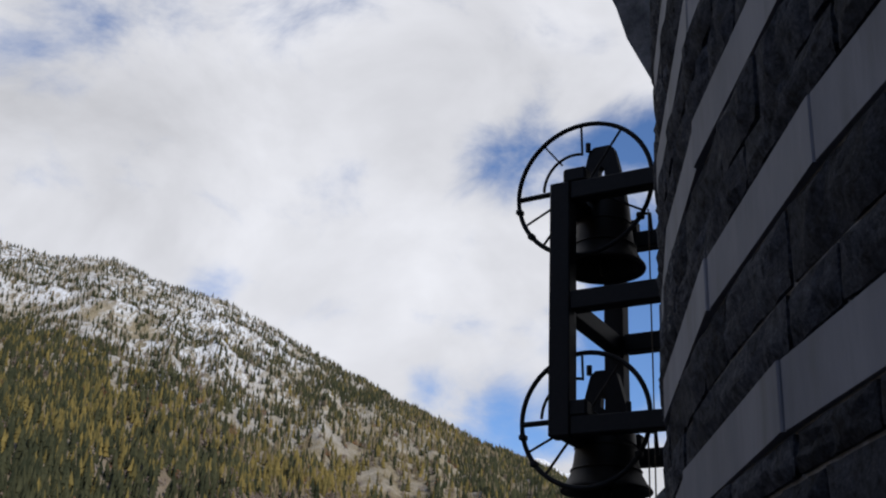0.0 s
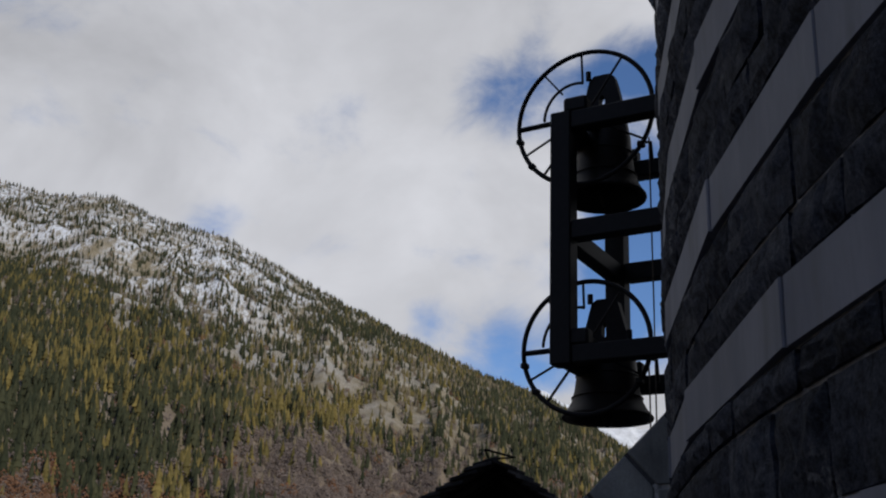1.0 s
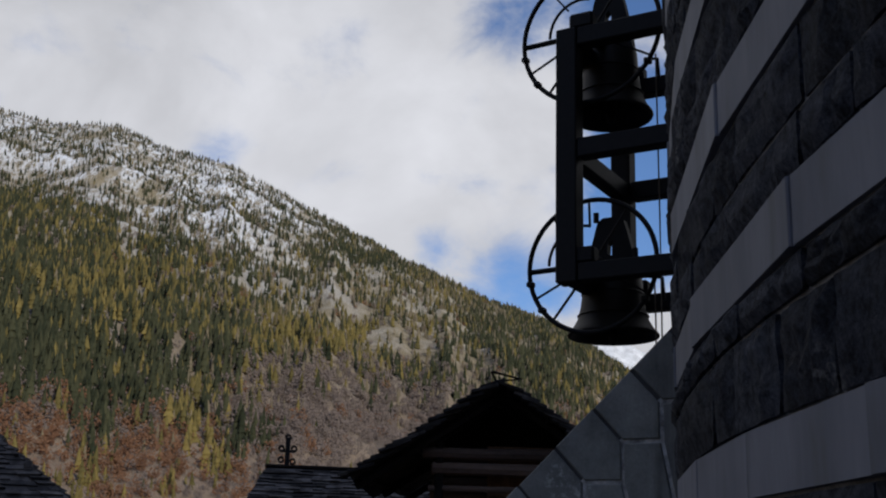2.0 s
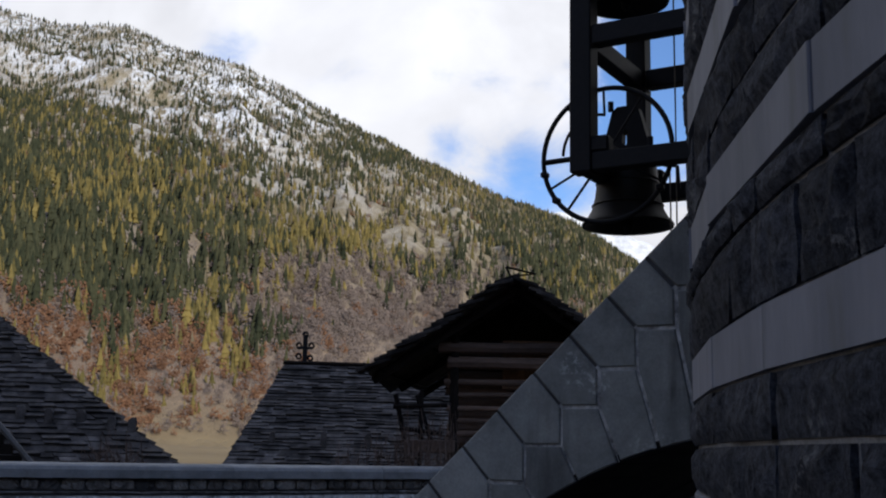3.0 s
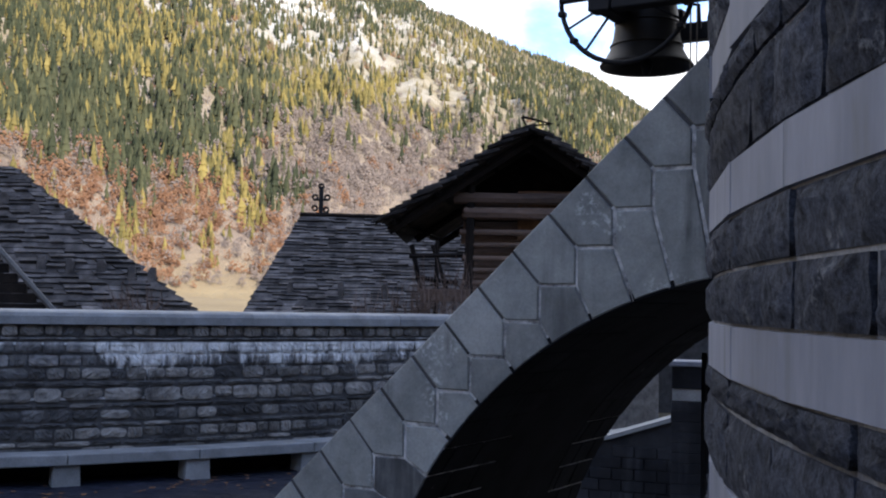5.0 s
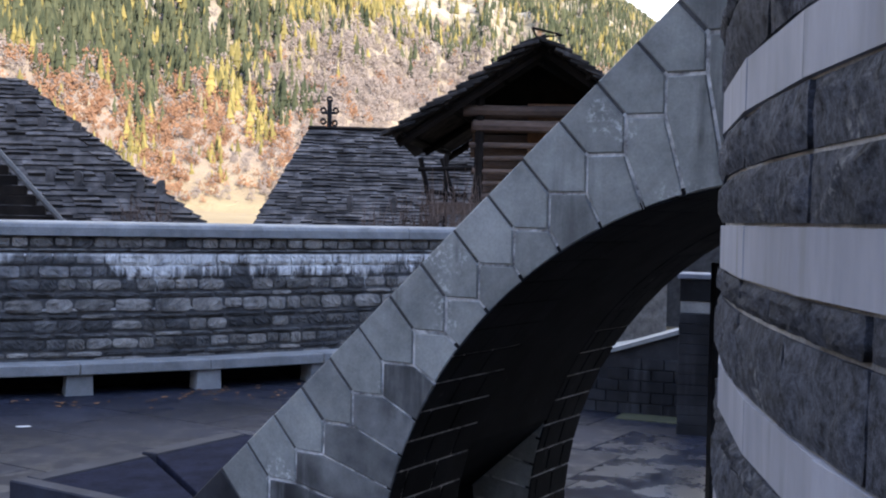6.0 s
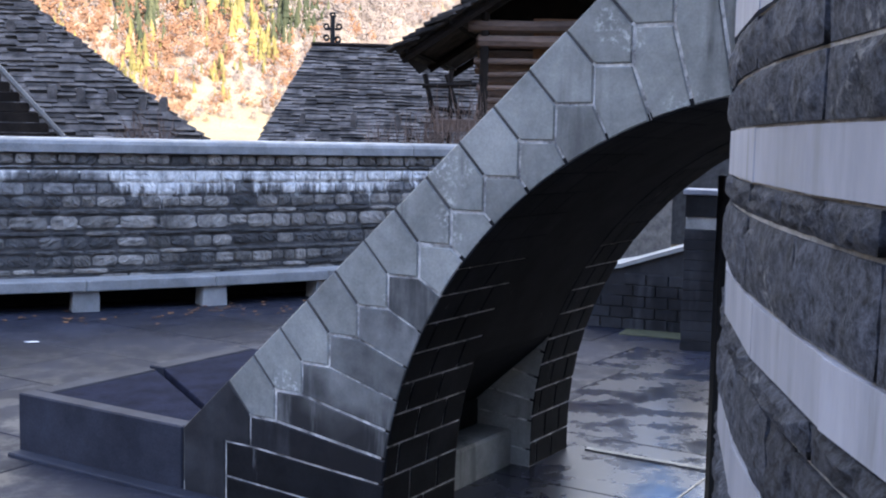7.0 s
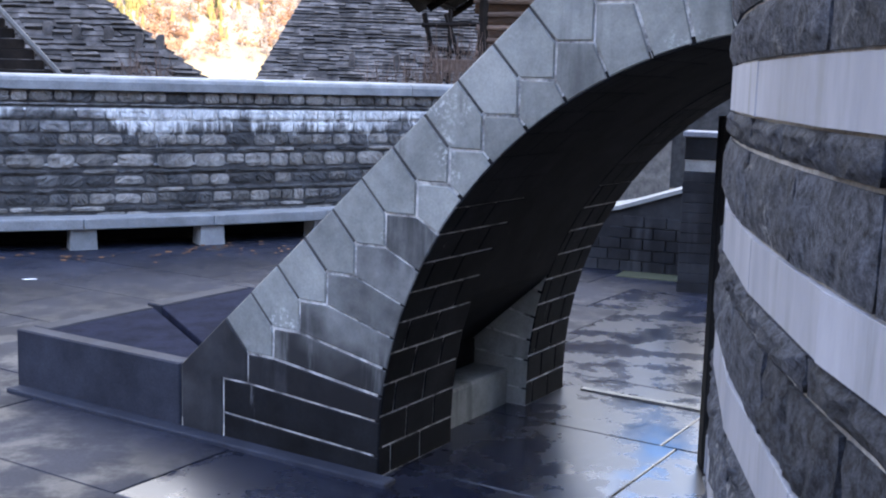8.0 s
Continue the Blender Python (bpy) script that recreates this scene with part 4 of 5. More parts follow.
bench = thing("stone_bench", "long curved bench of pale granite slabs against the wall", "bench", at=(-4, 17.1, 0))
seat = mesh_of(box(-0.965, 0.965, 0, 0.5, 0.31, 0.47, None, 0.012), "seat_slab", M["coping"])
leg = bmesh.new()
add_box(leg, -0.2, 0.2, 0.05, 0.42, -0.02, 0.31, None, 0.01)
for v in leg.verts:
    if v.co.z > 0.2:
        v.co.x *= 0.92
leg = mesh_of(leg, "support", M["coping"])
for i in range(-2, 4):
    d = 1.43 + i * 1.94
    ob = part("seat_slab", seat, None, bench)
    ob.matrix_basis = wall_frame(d + 0.97)
    ob = part("support", leg, None, bench)
    ob.matrix_basis = wall_frame(d)

# ---------------------------------------------------------------- things beyond the arch
pier = thing("gate_pier", "square pier of dark layered stone with a pale cap", "pier", at=(2.85, 14.9, 0))
PF = pose(2.86, 14.75, 0, 0, 0, -16)
for i in range(12):
    part("layer", box(-0.235 + 0.006 * (i % 2), 0.235 - 0.004 * (i % 3), 0.0, 0.5, i * 0.13 - (0.05 if i == 0 else 0), i * 0.13 + 0.127, PF, 0.005), M["damp"], pier)
part("pier_neck", box(-0.22, 0.23, 0.03, 0.5, 1.56, 1.72, PF, 0.006), M["coping"], pier)
part("pier_head", box(-0.23, 0.24, 0.0, 0.5, 1.722, 2.0, PF, 0.008), M["wet"], pier)
part("cap", box(-0.26, 0.26, -0.04, 0.54, 2.002, 2.07, PF, 0.01), M["marble"], pier, "white cap slab")
ramp_wall = thing("ramp_wall", "low dark stone wall rising with a pale sloping top", "wall", kind="structure", at=(2.4, 16.2, 0))
RF = pose(2.05, 16.35, 0, 0, 0, -20)
wallpts_u, wallpts_l = [(-0.6, 0.75), (0.0, 0.88), (0.9, 1.18), (1.6, 1.4)], [(-0.6, -0.05), (0.0, -0.05), (0.9, -0.05), (1.6, -0.05)]
part("wall_body", solid_strip(wallpts_u, wallpts_l, 0.03, 1.1, RF), M["damp"], ramp_wall)
part("sloping_top", solid_strip([(x, z + 0.06) for x, z in wallpts_u], [(x, z + 0.001) for x, z in wallpts_u], -0.03, 1.15, RF), M["coping"], ramp_wall)
for k in range(5):
    for i in range(7):
        x0 = -0.6 + i * 0.32 + (k % 2) * 0.14
        if 0.16 * (k + 1) < 0.8 + 0.36 * x0:
            part("block", box(x0 + 0.006, x0 + 0.31, 0, 0.06, k * 0.16 + 0.006, k * 0.16 + 0.154, RF, 0.006), M["damp"], ramp_wall)
tagged(part("moss_strip", box(0.1, 1.1, -0.5, -0.02, -0.05, 0.015, RF, 0.005), M["moss"]), "strip of yellow-green moss along the low wall's foot", "moss")
bright = thing("house_far", "dark stone house with a whitewashed panel beyond the forecourt", "house", at=(5.4, 34, 0))
part("wall", box(3.2, 8, 32, 38, -1.5, 3.4), M["block_dark"], bright)
part("roof", solid_strip([(2.9, 3.4), (5.6, 5.6), (8.3, 3.4)], [(2.9, 3.2), (5.6, 5.4), (8.3, 3.2)], 31.7, 38.3, Matrix.Identity(4)), M["slate"], bright)
part("panel", box(4.6, 5.25, 31.97, 32.02, -1.2, 0.55, None, 0.01), M["plaster"], bright, "whitewashed panel")

# a dark metal door leaf edge against the church
downpipe = thing("downpipe", "black metal drain bar standing against the church wall", "pipe", at=(1.65, 7.95, 0))
part("pipe", box(1.625, 1.70, 7.9, 8.05, 0.0, 2.44, None, 0.01), M["iron"], downpipe)
part("bracket", box(1.66, 2.6, 7.96, 8.0, 2.2, 2.24, None, 0.005), M["iron"], downpipe)

# dark stone spout high on the church wall
spout = thing("roof_spout", "dark overhanging stone spout high on the church wall", "spout", at=B @ Vector((-2, 7.6, 8)))
part("spout_body", solid_strip([(-3.25, 9.6), (-2.9, 9.6), (-2.8, 9.6), (-2.5, 9.6), (-0.6, 9.6)], [(-3.25, 9.4), (-2.89, 8.5), (-2.8, 8.17), (-2.5, 7.5), (-0.6, 4.9)], 7.75, 8.6, B), M["joint"], spout)


# ---------------------------------------------------------------- bell frame, bells and wheels
NF, FF = 7.05, 8.10          # the near and the far frame
frame_thing = thing("belfry", "black iron belfry cantilevered from the church wall", "belfry", at=B @ Vector((-2.2, 7.6, 4.7)))
for y in (NF, FF):
    part("post", box(-3.14, -2.985, y - 0.07, y + 0.07, 4.68, 6.56, B, 0.008), M["iron"], frame_thing)
    for z0, z1 in ((6.42, 6.555), (5.57, 5.71), (4.685, 4.81)):
        part("beam", box(-2.982, -0.4, y - 0.06, y + 0.06, z0, z1, B, 0.008), M["iron"], frame_thing)
for z0, z1 in ((5.57, 5.70), (4.69, 4.80), (6.43, 6.54)):
    part("tie", box(-3.12, -3.0, NF + 0.072, FF - 0.072, z0, z1, B, 0.006), M["iron"], frame_thing)


def bell(axis_z, mouth_z, r, crown_z, R_W):
    """A bell that hangs from its headstock between the frames, with its clapper and rope wheel."""
    s = -2.955
    mid = (NF + FF) / 2
    root = thing("bell", "dark bronze bell in an iron frame with rope wheel", "bell", "bells of the church", at=B @ Vector((s, mid, mouth_z)))
    body_h = axis_z - 0.02 - mouth_z + 0.1
    prof = [(0.0, body_h), (r * 0.3, body_h), (r * 0.56, body_h - 0.02), (r * 0.64, body_h - 0.07), (r * 0.67, body_h * 0.62), (r * 0.71, body_h * 0.42), (r * 0.78, body_h * 0.24), (r * 0.89, body_h * 0.11),
            (r * 0.985, body_h * 0.045), (r, 0.012), (r * 0.985, 0.0), (r * 0.9, 0.01), (r * 0.75, body_h * 0.13), (r * 0.6, body_h * 0.35), (r * 0.52, body_h * 0.6), (r * 0.48, body_h - 0.1), (0.0, body_h - 0.07)]
    bm = lathe(prof, 44)
    bm.transform(B @ Matrix.Translation((s, mid, mouth_z)))
    body = part("bell_body", bm, M["bronze"], root, smooth=True)
    for f, rad in ((0.3, 0.765), (0.62, 0.675)):
        ring = tube([(r * rad * math.cos(a * 0.1428), r * rad * math.sin(a * 0.1428), body_h * f) for a in range(44)], 0.007, 6, True)
        ring.transform(B @ Matrix.Translation((s, mid, mouth_z)))
        part("moulding", ring, M["bronze"], body, smooth=True)
    clap = tube([(0, 0, body_h * 0.8), (0, 0, 0.07), (0, 0, 0.02), (0, 0, -0.03), (0, 0, -0.055)], [0.014, 0.016, 0.042, 0.03, 0.012], 10)
    clap.transform(B @ Matrix.Translation((s, mid, mouth_z)))
    part("clapper", clap, M["iron"], root, smooth=True)
    # headstock: two tapering cheeks that meet above the crown, with an eye between
    top = crown_z
    z0 = axis_z - 0.02
    for sign in (-1, 1):
        h = top - z0
        poly = [(sign * 0.2, z0), (sign * 0.165, z0 + h * 0.45), (sign * 0.12, top - 0.1), (sign * 0.1, top - 0.03), (sign * 0.06, top), (0.0, top), (0.0, top - 0.17), (sign * 0.022, top - 0.2), (sign * 0.026, top - 0.27), (0.0, top - 0.29), (0.0, z0)]
        bm = bmesh.new()
        lo = [bm.verts.new((s + p[0], mid - 0.035, p[1])) for p in poly]
        hi = [bm.verts.new((s + p[0], mid + 0.035, p[1])) for p in poly]
        bm.faces.new(lo)
        bm.faces.new(hi[::-1])
        for i in range(len(poly)):
            bm.faces.new((lo[i - 1], lo[i], hi[i], hi[i - 1]))
        bmesh.ops.recalc_face_normals(bm, faces=bm.faces)
        bm.transform(B)
        part("headstock_cheek", bm, M["iron"], root)
    for dx, z in ((-0.105, top + 0.005), (-0.19, z0 + h * 0.42), (0.19, z0 + h * 0.4)):
        bolt = tube([(s + dx, mid - 0.045, z - 0.035), (s + dx, mid - 0.045, z + 0.035)], 0.022, 8)
        bolt.transform(B)
        part("bolt", bolt, M["iron"], root)
    striker = tube([(s + 0.27, mid, mouth_z + 0.42), (s + 0.37, mid, mouth_z + 0.4), (s + 0.38, mid, mouth_z + 0.24)], 0.013, 6)
    striker.transform(B)
    part("striker_arm", striker, M["iron"], root)
    part("axle", box(s - 0.05, s + 0.05, NF - 0.02, FF + 0.02, axis_z, axis_z + 0.09, B, 0.01), M["iron"], root)
    for y in (NF, FF):
        part("bearing", box(s - 0.09, s + 0.09, y - 0.055, y + 0.055, axis_z - 0.004, axis_z + 0.11, B, 0.015), M["iron"], root)
    # rope wheel beside the near frame
    yw, zc = NF + 0.13, axis_z + 0.02
    rim = tube([(s + R_W * math.cos(2 * math.pi * k / 56), yw, zc + R_W * math.sin(2 * math.pi * k / 56)) for k in range(56)], 0.018, 8, True)
    rim.transform(B)
    wheel = part("wheel_rim", rim, M["iron"], root, smooth=True)
    inner = tube([(s - 0.07 + 0.25 * math.cos(radians(a)), yw, zc + 0.02 + 0.27 * math.sin(radians(a))) for a in range(75, 186, 8)], 0.011, 6)
    inner.transform(B)
    part("inner_arc", inner, M["iron"], wheel, smooth=True)
    for a, r0, rad in ((92, 0.28, 0.009), (128, 0.28, 0.008), (55, 0.1, 0.009), (181, 0.05, 0.02), (232, 0.15, 0.01), (206, 0.2, 0.009), (330, 0.12, 0.009)):
        c, sn = math.cos(radians(a)), math.sin(radians(a))
        sp = tube([(s + r0 * c, yw, zc + r0 * sn), (s + R_W * c, yw, zc + R_W * sn)], rad, 6)
        sp.transform(B)
        part("spoke", sp, M["iron"], wheel)
    for a in (192, 218, 325):
        c, sn = math.cos(radians(a)), math.sin(radians(a))
        part("clamp", box(s + R_W * c - 0.025, s + R_W * c + 0.025, yw - 0.03, yw + 0.03, zc + R_W * sn - 0.02, zc + R_W * sn + 0.02, B, 0.008), M["iron"], wheel)
    return root


bell(6.56, 6.07, 0.315, 7.1, 0.53)
bell(4.815, 4.40, 0.325, 5.28, 0.47)
for x, z0, z1 in ((-2.555, 4.0, 6.45), (-2.60, 4.0, 4.9)):
    rope_line = tube([(x, 7.45, z0), (x + 0.004, 7.45, (z0 + z1) / 2), (x, 7.45, z1)], 0.006, 6)
    rope_line.transform(B)
    tagged(part("bell_rope", rope_line, M["rope"]), "thin bell rope hanging down beside the frame", "rope", "ropes of the bells")


# ---------------------------------------------------------------- houses behind the wall
def slab_roof(parent, corners, rows, thick, seed, name="roof_covering", width=0.5, covering="slate"):
    """Courses of split stone slabs on a roof plane. corners: eave left, eave right, ridge right, ridge left."""
    r2 = random.Random(seed)
    a, b, c, d = (Vector(p) for p in corners)
    nrm = (b - a).cross(d - a).normalized()
    if nrm.z < 0:
        nrm.negate()
    verts, faces = [], []
    for k in range(rows):
        f0, f1 = k / rows, (k + 1.35) / rows
        l0, r0 = a.lerp(d, f0), b.lerp(c, f0)
        l1, r1 = a.lerp(d, min(f1, 1.0)), b.lerp(c, min(f1, 1.0))
        count = max(3, int((r0 - l0).length / width))
        cuts = [0.0]
        while cuts[-1] < 1:
            cuts.append(min(1.0, cuts[-1] + r2.uniform(0.55, 1.5) / count))
        for x0, x1 in zip(cuts, cuts[1:]):
            lift = nrm * (thick + r2.uniform(-0.6, 0.8) * thick)
            sag = r2.uniform(-0.2, 0.2) / rows
            p = [l0.lerp(r0, x0) - (d - a) * (0.1 / rows + sag), l0.lerp(r0, x1) - (d - a) * (0.1 / rows + sag), l1.lerp(r1, x1), l1.lerp(r1, x0)]
            base = len(verts)
            verts += [p[0] + lift, p[1] + lift * r2.uniform(0.8, 1.2), p[2] + nrm * 0.01, p[3] + nrm * 0.01] + [q - nrm * thick * 0.5 for q in p]
            faces += [tuple(base + i for i in q) for q in ((0, 1, 2, 3), (0, 4, 5, 1), (1, 5, 6, 2), (3, 7, 4, 0), (7, 6, 5, 4))]
    me = mesh_from(name, verts, faces, M[covering])
    # front edges take the darker tone that stands for the shadow lines
    me.materials.append(M["slate_edge"])
    me.polygons.foreach_set("material_index", [1 if i % 5 == 1 else 0 for i in range(len(faces))])
    ob = part(name, me, None, parent)
    return tagged(ob, kind="stuff")


def snow_stop(parent, p):
    """An upright stone with a rounded head, set between the slabs to hold back the snow."""
    r2 = random.Random(int(p[0] * 100))
    w, h, tip = r2.uniform(0.08, 0.11), r2.uniform(0.3, 0.38), r2.uniform(-0.04, 0.04)
    poly = [(-w, -0.15), (w, -0.15), (w, h * 0.75), (w * 0.6 + tip, h), (-w * 0.5 + tip, h), (-w, h * 0.8)]
    part("snow_stop", slab(poly, -0.04, 0.06, Matrix.Translation(p), 0.012), M["slate"], parent)


# low house with a hipped stone roof
house_a = thing("stone_roof_house", "old house with a steep grey roof of stone slabs", "house", "village houses", at=(-11, 27, 0))
eave_z, ridge_z = 2.2, 5.5
ra, rb = Vector((-13.6, 27.9, ridge_z + 0.45)), Vector((-11.05, 27.15, ridge_z + 0.35))
ea, eb, ec, ed = Vector((-13.6, 24.2, eave_z)), Vector((-5.2, 23.4, eave_z)), Vector((-7.6, 31, eave_z)), Vector((-13.6, 31.5, eave_z))
slab_roof(house_a, (ea, eb, rb, ra), 32, 0.065, 1, width=0.42)
slab_roof(house_a, (eb, ec, rb + Vector((0.02, 0.1, 0)), rb), 28, 0.065, 2, width=0.42)
slab_roof(house_a, (ec, ed, ra, rb), 20, 0.05, 3)
part("wall", box(-13, -7.9, 24.6, 30.4, -1.5, 2.25), M["block"], house_a)
for spot in ((-10.84, 26.35, 4.8), (-9.95, 25.97, 4.49), (-9.09, 25.78, 4.38), (-9.31, 24.8, 3.3), (-8.65, 24.68, 3.25), (-7.91, 24.55, 3.19), (-7.21, 24.4, 3.1), (-6.75, 24.34, 3.08)):
    snow_stop(house_a, Vector(spot))
gable = thing("timber_gable", "dark boarded gable with a bleached bargeboard", "gable", at=(-9.8, 22.6, 0))
part("bargeboard", tube([(-10.3, 22.5, 4.72), (-8.2, 22.5, 2.5), (-8.0, 22.5, 2.28)], 0.06, 6), M["grey_timber"], gable)
for i in range(11):
    part("board", box(-12.5, -8.2 - 0.19 * i, 22.62, 22.68, 2.2 + i * 0.2, 2.39 + i * 0.2, None, 0.008), M["dark_timber"], gable)
part("gable_wall", box(-12.5, -8.4, 22.7, 23.6, -1.5, 2.2), M["block"], gable)

# church-like house with the long ridge, and the iron cross behind it
house_b = thing("long_roof_house", "stone house with a broad mossy grey slab roof", "house", "village houses", at=(-3, 36, 0))
rl, rr = Vector((-5.3, 36, 5.45)), Vector((2.5, 36.6, 5.4))
el, er = Vector((-6.7, 32.2, 1.7)), Vector((3.0, 32.6, 1.7))
slab_roof(house_b, (el, er, rr, rl), 38, 0.06, 5, width=0.42)
slab_roof(house_b, (Vector((-6.9, 40, 1.7)), el, rl, rl + Vector((0, 0.1, 0))), 24, 0.05, 6)
slab_roof(house_b, (Vector((3, 40, 1.7)), Vector((-6.9, 40, 1.7)), rl, rr), 22, 0.05, 7)
part("wall", box(-6.2, 2.6, 33, 39.4, -1.5, 1.75), M["block"], house_b)
part("ridge_cap", tube([rl + Vector((-0.05, 0, 0.06)), rr + Vector((0, 0, 0.06))], 0.07, 6), M["dark_timber"], house_b)
for x in (-5.2, -3.7, -2.4):
    snow_stop(house_b, el.lerp(rl, 0.34) + Vector((x + 6.2, 0.05, 0)))
cross = thing("iron_cross", "small ornate dark iron cross behind the roof ridge", "cross", at=(-4.75, 36.5, 5.3))
part("upright", box(-4.82, -4.68, 36.43, 36.55, 5.2, 6.45, None, 0.01), M["iron"], cross)
part("crossbar", box(-5.0, -4.5, 36.45, 36.53, 5.98, 6.06, None, 0.01), M["iron"], cross)
for x, z in ((-4.95, 5.75), (-4.58, 5.7), (-4.95, 6.1), (-4.55, 6.1), (-4.75, 6.45), (-4.9, 5.5), (-4.6, 5.45)):
    part("scroll", tube([(x + 0.08 * math.cos(k * 0.785), 36.49, z + 0.08 * math.sin(k * 0.785)) for k in range(8)], 0.04, 5, True), M["iron"], cross)

# timber barn
barn = thing("timber_barn", "old log barn with a sagging stone slab roof and open gable", "barn", at=(1.4, 25.5, 0))
AP = Vector((1.33, 24.3, 6.5))
L, Rr = Vector((-1.75, 24.3, 4.45)), Vector((4.6, 24.3, 4.3))
back = Vector((0.9, 6.5, 0))
slab_roof(barn, (L + back, L, AP, AP + back), 16, 0.06, 8, width=0.5, covering="old_slab")
slab_roof(barn, (Rr, Rr + back, AP + back, AP), 16, 0.06, 9, width=0.5, covering="old_slab")
for p in (L, Rr):
    for y in (0.05, 3.2, 6.2):
        o = back * ((y + 0.25) / 6.5)
        part("rafter", tube([p + o + Vector((0, 0, -0.16)), AP + o + Vector((0, 0, -0.16))], 0.1, 6), M["dark_timber"], barn)
    for k in (0.05, 0.35, 0.7, 0.95):
        q = p.lerp(AP, k) + Vector((0, 0, -0.08))
        part("batten", tube([q, q + back], 0.05, 6), M["dark_timber"], barn)
for p in (L, Rr):
    for i in range(20):
        q = p.lerp(AP, (i + 0.3) / 20.5)
        tilt = math.atan2(AP.z - p.z, AP.x - p.x)
        slab_m = Matrix.Translation(q + Vector((0, rng.uniform(-0.14, 0.0), 0.06 + rng.uniform(0, 0.06)))) @ Matrix.Rotation(-tilt + math.copysign(0.27, AP.x - p.x) + rng.uniform(-0.05, 0.05), 4, "Y")
        part("verge_slab", box(-0.28 - rng.uniform(0, 0.06), 0.26, -0.12, 0.5, -0.035, 0.04, slab_m, 0.012), M["old_slab"], barn)
# the deck's dark colour carries the shade of the roof underside
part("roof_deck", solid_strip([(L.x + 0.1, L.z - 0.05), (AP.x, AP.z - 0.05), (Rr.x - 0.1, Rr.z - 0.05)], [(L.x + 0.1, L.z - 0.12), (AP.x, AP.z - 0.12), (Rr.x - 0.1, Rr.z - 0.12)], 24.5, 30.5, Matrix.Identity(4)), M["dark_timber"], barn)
part("ridge_hook", tube([(1.1, 24.15, 6.75), (1.2, 24.15, 6.55), (1.75, 24.15, 6.6), (1.1, 24.15, 6.75)], 0.03, 6), M["dark_timber"], barn)
for i in range(13):
    z = 1.6 + i * 0.29
    part("log", tube([(-0.05 + rng.uniform(-0.12, 0.1), 25.9, z), (4.3, 25.9, z + rng.uniform(-0.02, 0.02))], rng.uniform(0.11, 0.14), 8), M["timber"], barn)
for z, rad, over in ((5.08, 0.13, 0.32), (4.74, 0.14, 0.1), (4.32, 0.07, 0.18), (4.04, 0.06, 0.05), (3.76, 0.06, 0.12), (3.5, 0.06, 0.05), (3.22, 0.07, 0.1)):
    wave = [(x, 24.95 + rng.uniform(-0.02, 0.02), z + rng.uniform(-0.015, 0.015)) for x in (-over, 1.0, 2.4, 4.2)]
    part("rail", tube(wave, [rad, rad * 0.96, rad * 1.03, rad], 8), M["timber"], barn)
part("weathered_board", box(1.1, 2.6, 25.3, 25.36, 4.2, 5.28, None, 0.01), M["fresh_timber"], barn, "rust-brown boards behind the rails")
part("sill_plank", box(-1.0, 0.05, 24.2, 24.5, 2.8, 3.06, None, 0.02), M["timber"], barn, "brown plank under the eave")
part("corner_post", tube([(0.02, 24.95, 1.4), (0.05, 24.95, 5.35)], 0.1, 8), M["dark_timber"], barn)
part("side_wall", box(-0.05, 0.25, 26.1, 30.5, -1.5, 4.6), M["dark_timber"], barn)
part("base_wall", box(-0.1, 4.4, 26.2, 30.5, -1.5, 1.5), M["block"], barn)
# dark sheet standing for the shaded inside of the open gable
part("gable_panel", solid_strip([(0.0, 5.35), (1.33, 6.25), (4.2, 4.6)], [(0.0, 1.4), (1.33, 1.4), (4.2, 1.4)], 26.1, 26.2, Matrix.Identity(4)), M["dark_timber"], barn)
for p, q in (((-1.2, 24.4, 4.0), (-0.95, 24.5, 2.9)), ((-0.75, 24.5, 4.0), (-0.4, 24.5, 2.95)), ((-0.65, 24.5, 4.1), (-0.66, 24.5, 2.2)), ((-1.1, 24.45, 3.3), (-0.2, 24.5, 3.2)), ((-1.25, 24.4, 3.75), (-0.1, 24.5, 3.8)), ((-1.0, 24.5, 2.95), (0.0, 24.5, 2.95))):
    part("brace", tube([p, q], 0.055, 6), M["dark_timber"], barn)

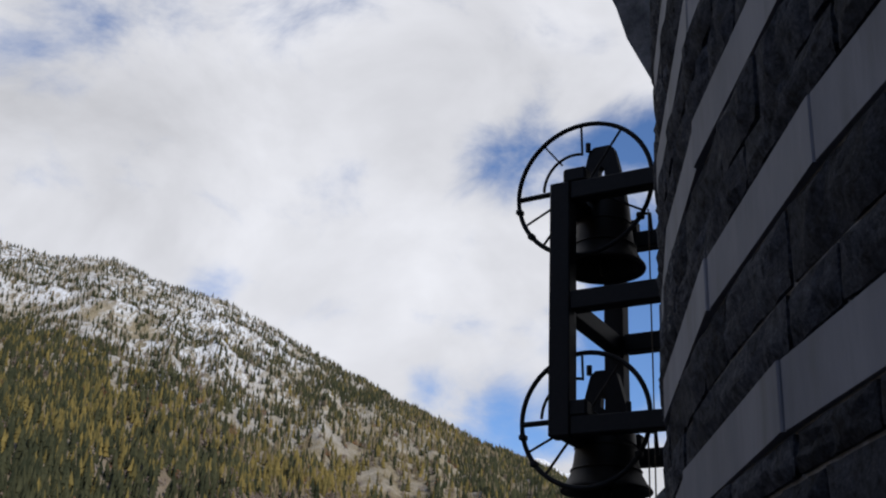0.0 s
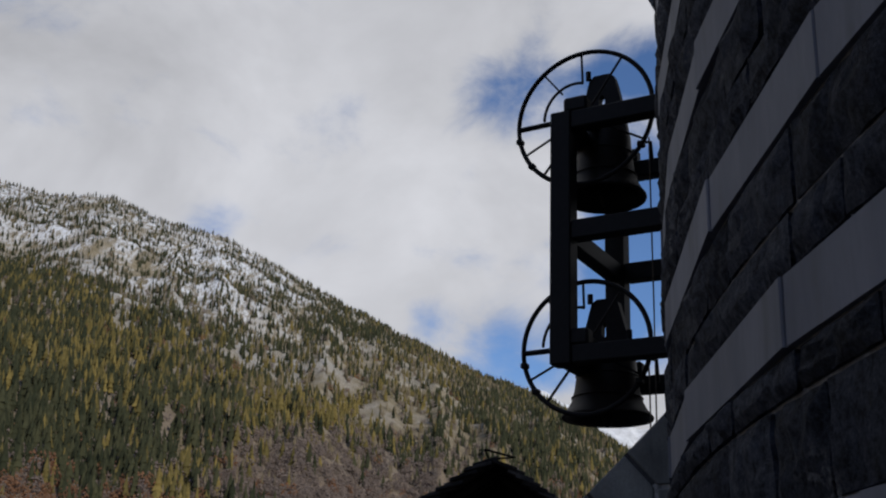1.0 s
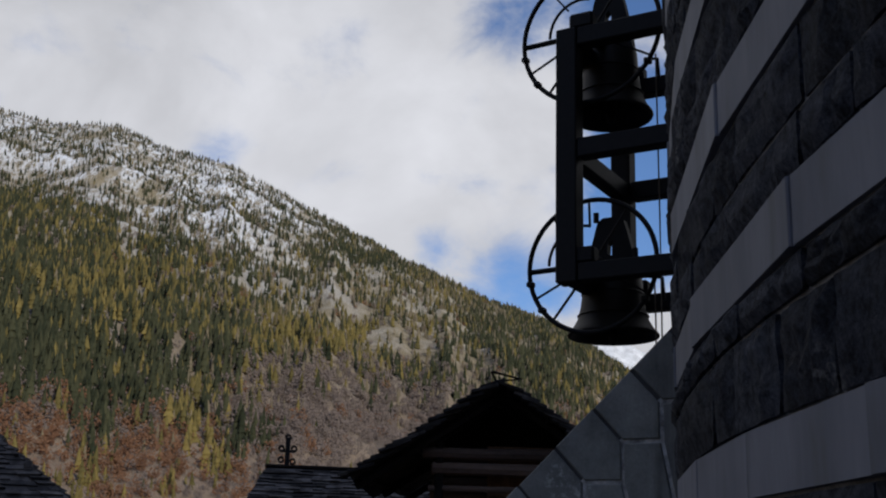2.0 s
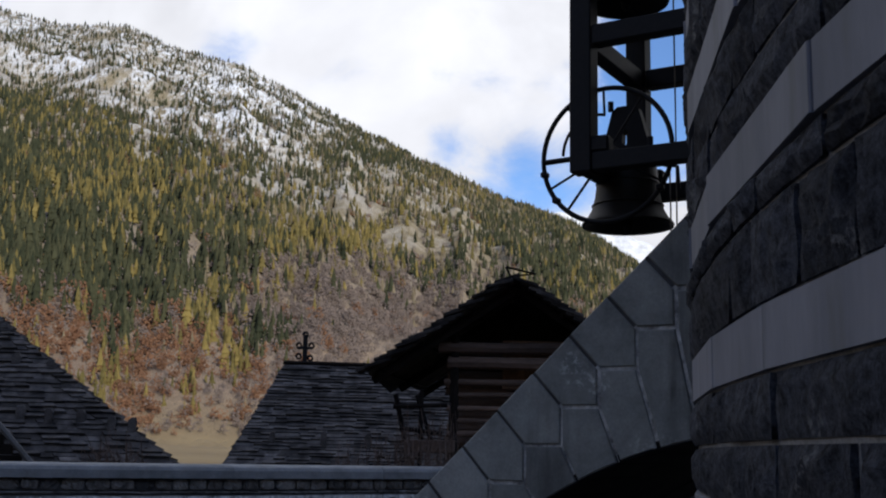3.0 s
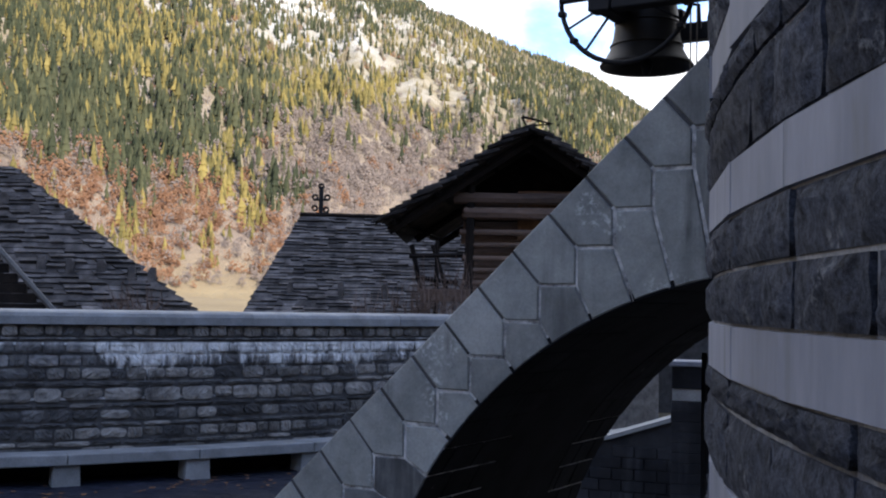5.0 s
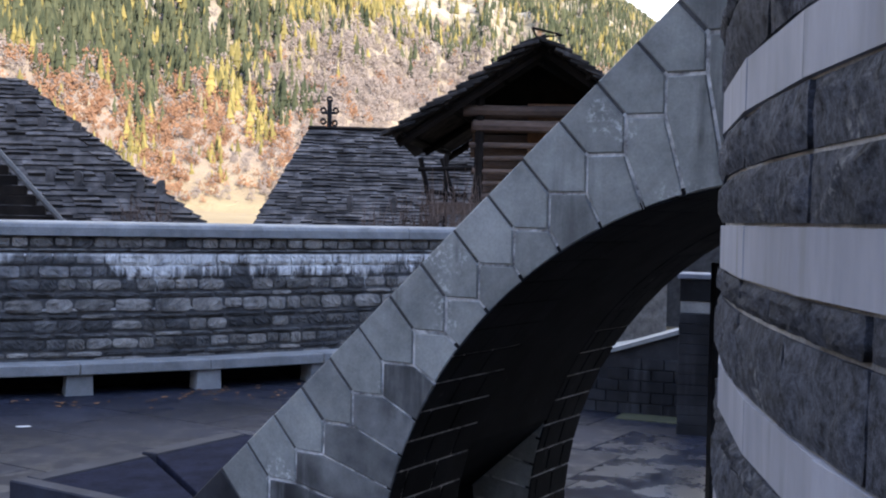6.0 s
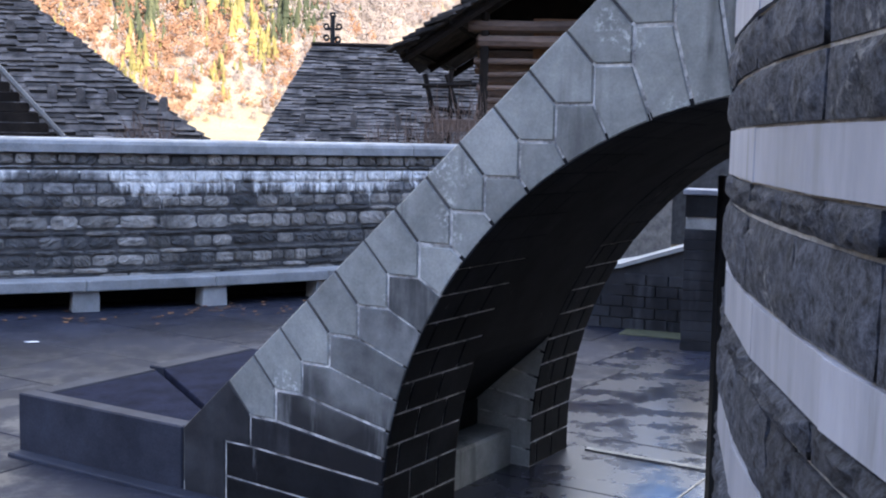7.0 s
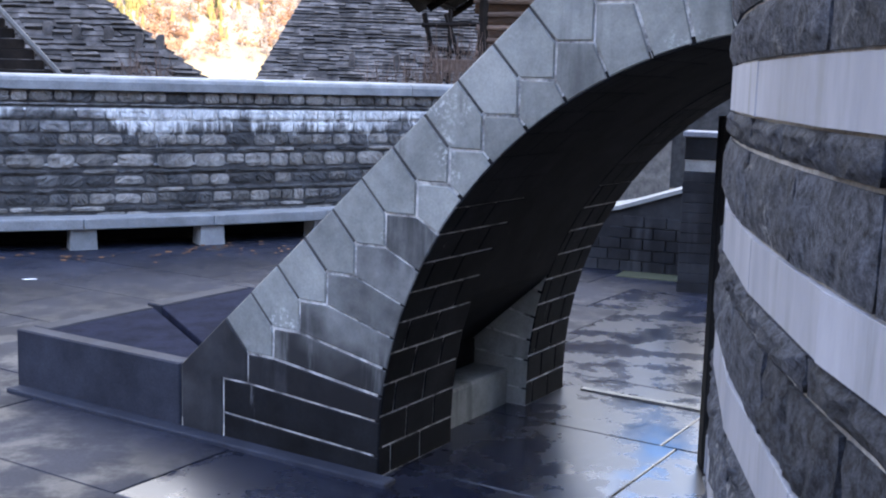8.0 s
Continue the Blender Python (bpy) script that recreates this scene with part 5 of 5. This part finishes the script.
# bare bushes behind the wall
def twigs(seed, x0, x1, y, h):
    r2 = random.Random(seed)
    bm = bmesh.new()
    for _ in range(60):
        x = r2.uniform(x0, x1)
        lean = r2.gauss(0, 0.18)
        hh = h * r2.uniform(0.5, 1.1)
        p = [Vector((x + lean * t * t, y + r2.gauss(0, 0.25) * t, 1.2 + (hh + 0.8) * t)) for t in (0, 0.4, 0.75, 1)]
        tube(p, [0.014, 0.011, 0.008, 0.004], 4, bm=bm)
        for k in (1, 2):
            q = p[k] + Vector((r2.gauss(0, 0.22), r2.gauss(0, 0.1), r2.uniform(0.1, 0.35)))
            tube([p[k], q], [0.008, 0.003], 4, bm=bm)
    return bm


tagged(part("bare_shrub", twigs(1, -2.2, 0.0, 21.6, 1.15), M["twig"]), "leafless brown shrub growing behind the forecourt wall", "shrub", "shrubs behind the wall")
tagged(part("bare_shrub", twigs(2, -1.2, 0.2, 22.3, 1.6), M["twig"]), "taller leafless brown shrub beside the barn", "shrub", "shrubs behind the wall")
tagged(part("bare_shrub", twigs(3, -6.5, -5.7, 21, 1.0), M["twig"]), "thin leafless shrub between the two houses", "shrub", "shrubs behind the wall")


def spruce(x, y, z, h, seed):
    r2 = random.Random(seed)
    root = thing("spruce_tree", "young olive-green spruce behind the roofs", "tree", at=(x, y, z))
    part("trunk", tube([(x, y, z), (x, y, z + h * 0.96)], [0.12, 0.02], 8), M["dark_timber"], root)
    verts, faces = [], []
    for _ in range(900):
        t = r2.random() ** 0.8
        rad = (1 - t) * 0.2 * h * r2.uniform(0.35, 1.05) + 0.03
        a = r2.uniform(0, 6.283)
        c = Vector((x + rad * math.cos(a), y + rad * math.sin(a), z + h * (0.08 + 0.92 * t) - rad * 0.25))
        d = Vector((math.cos(a), math.sin(a), -0.25)) * 0.16
        e = Vector((-math.sin(a), math.cos(a), 0)) * 0.05
        base = len(verts)
        verts += [c - d * 0.5, c + e, c + d, c - e, c + Vector((0, 0, -0.06))]
        faces += [(base, base + 1, base + 2), (base, base + 2, base + 3), (base, base + 4, base + 1), (base + 1, base + 4, base + 2), (base + 2, base + 4, base + 3), (base + 3, base + 4, base)]
    part("crown", mesh_from("crown", verts, faces, M["spruce"]), None, root)


spruce(-1.75, 40, -1.5, 8.0, 1)

# ---------------------------------------------------------------- pieces of walls, buttress and paving
build_buttress_stones()
build_tower_stones()
build_wall_stones()
build_paving()
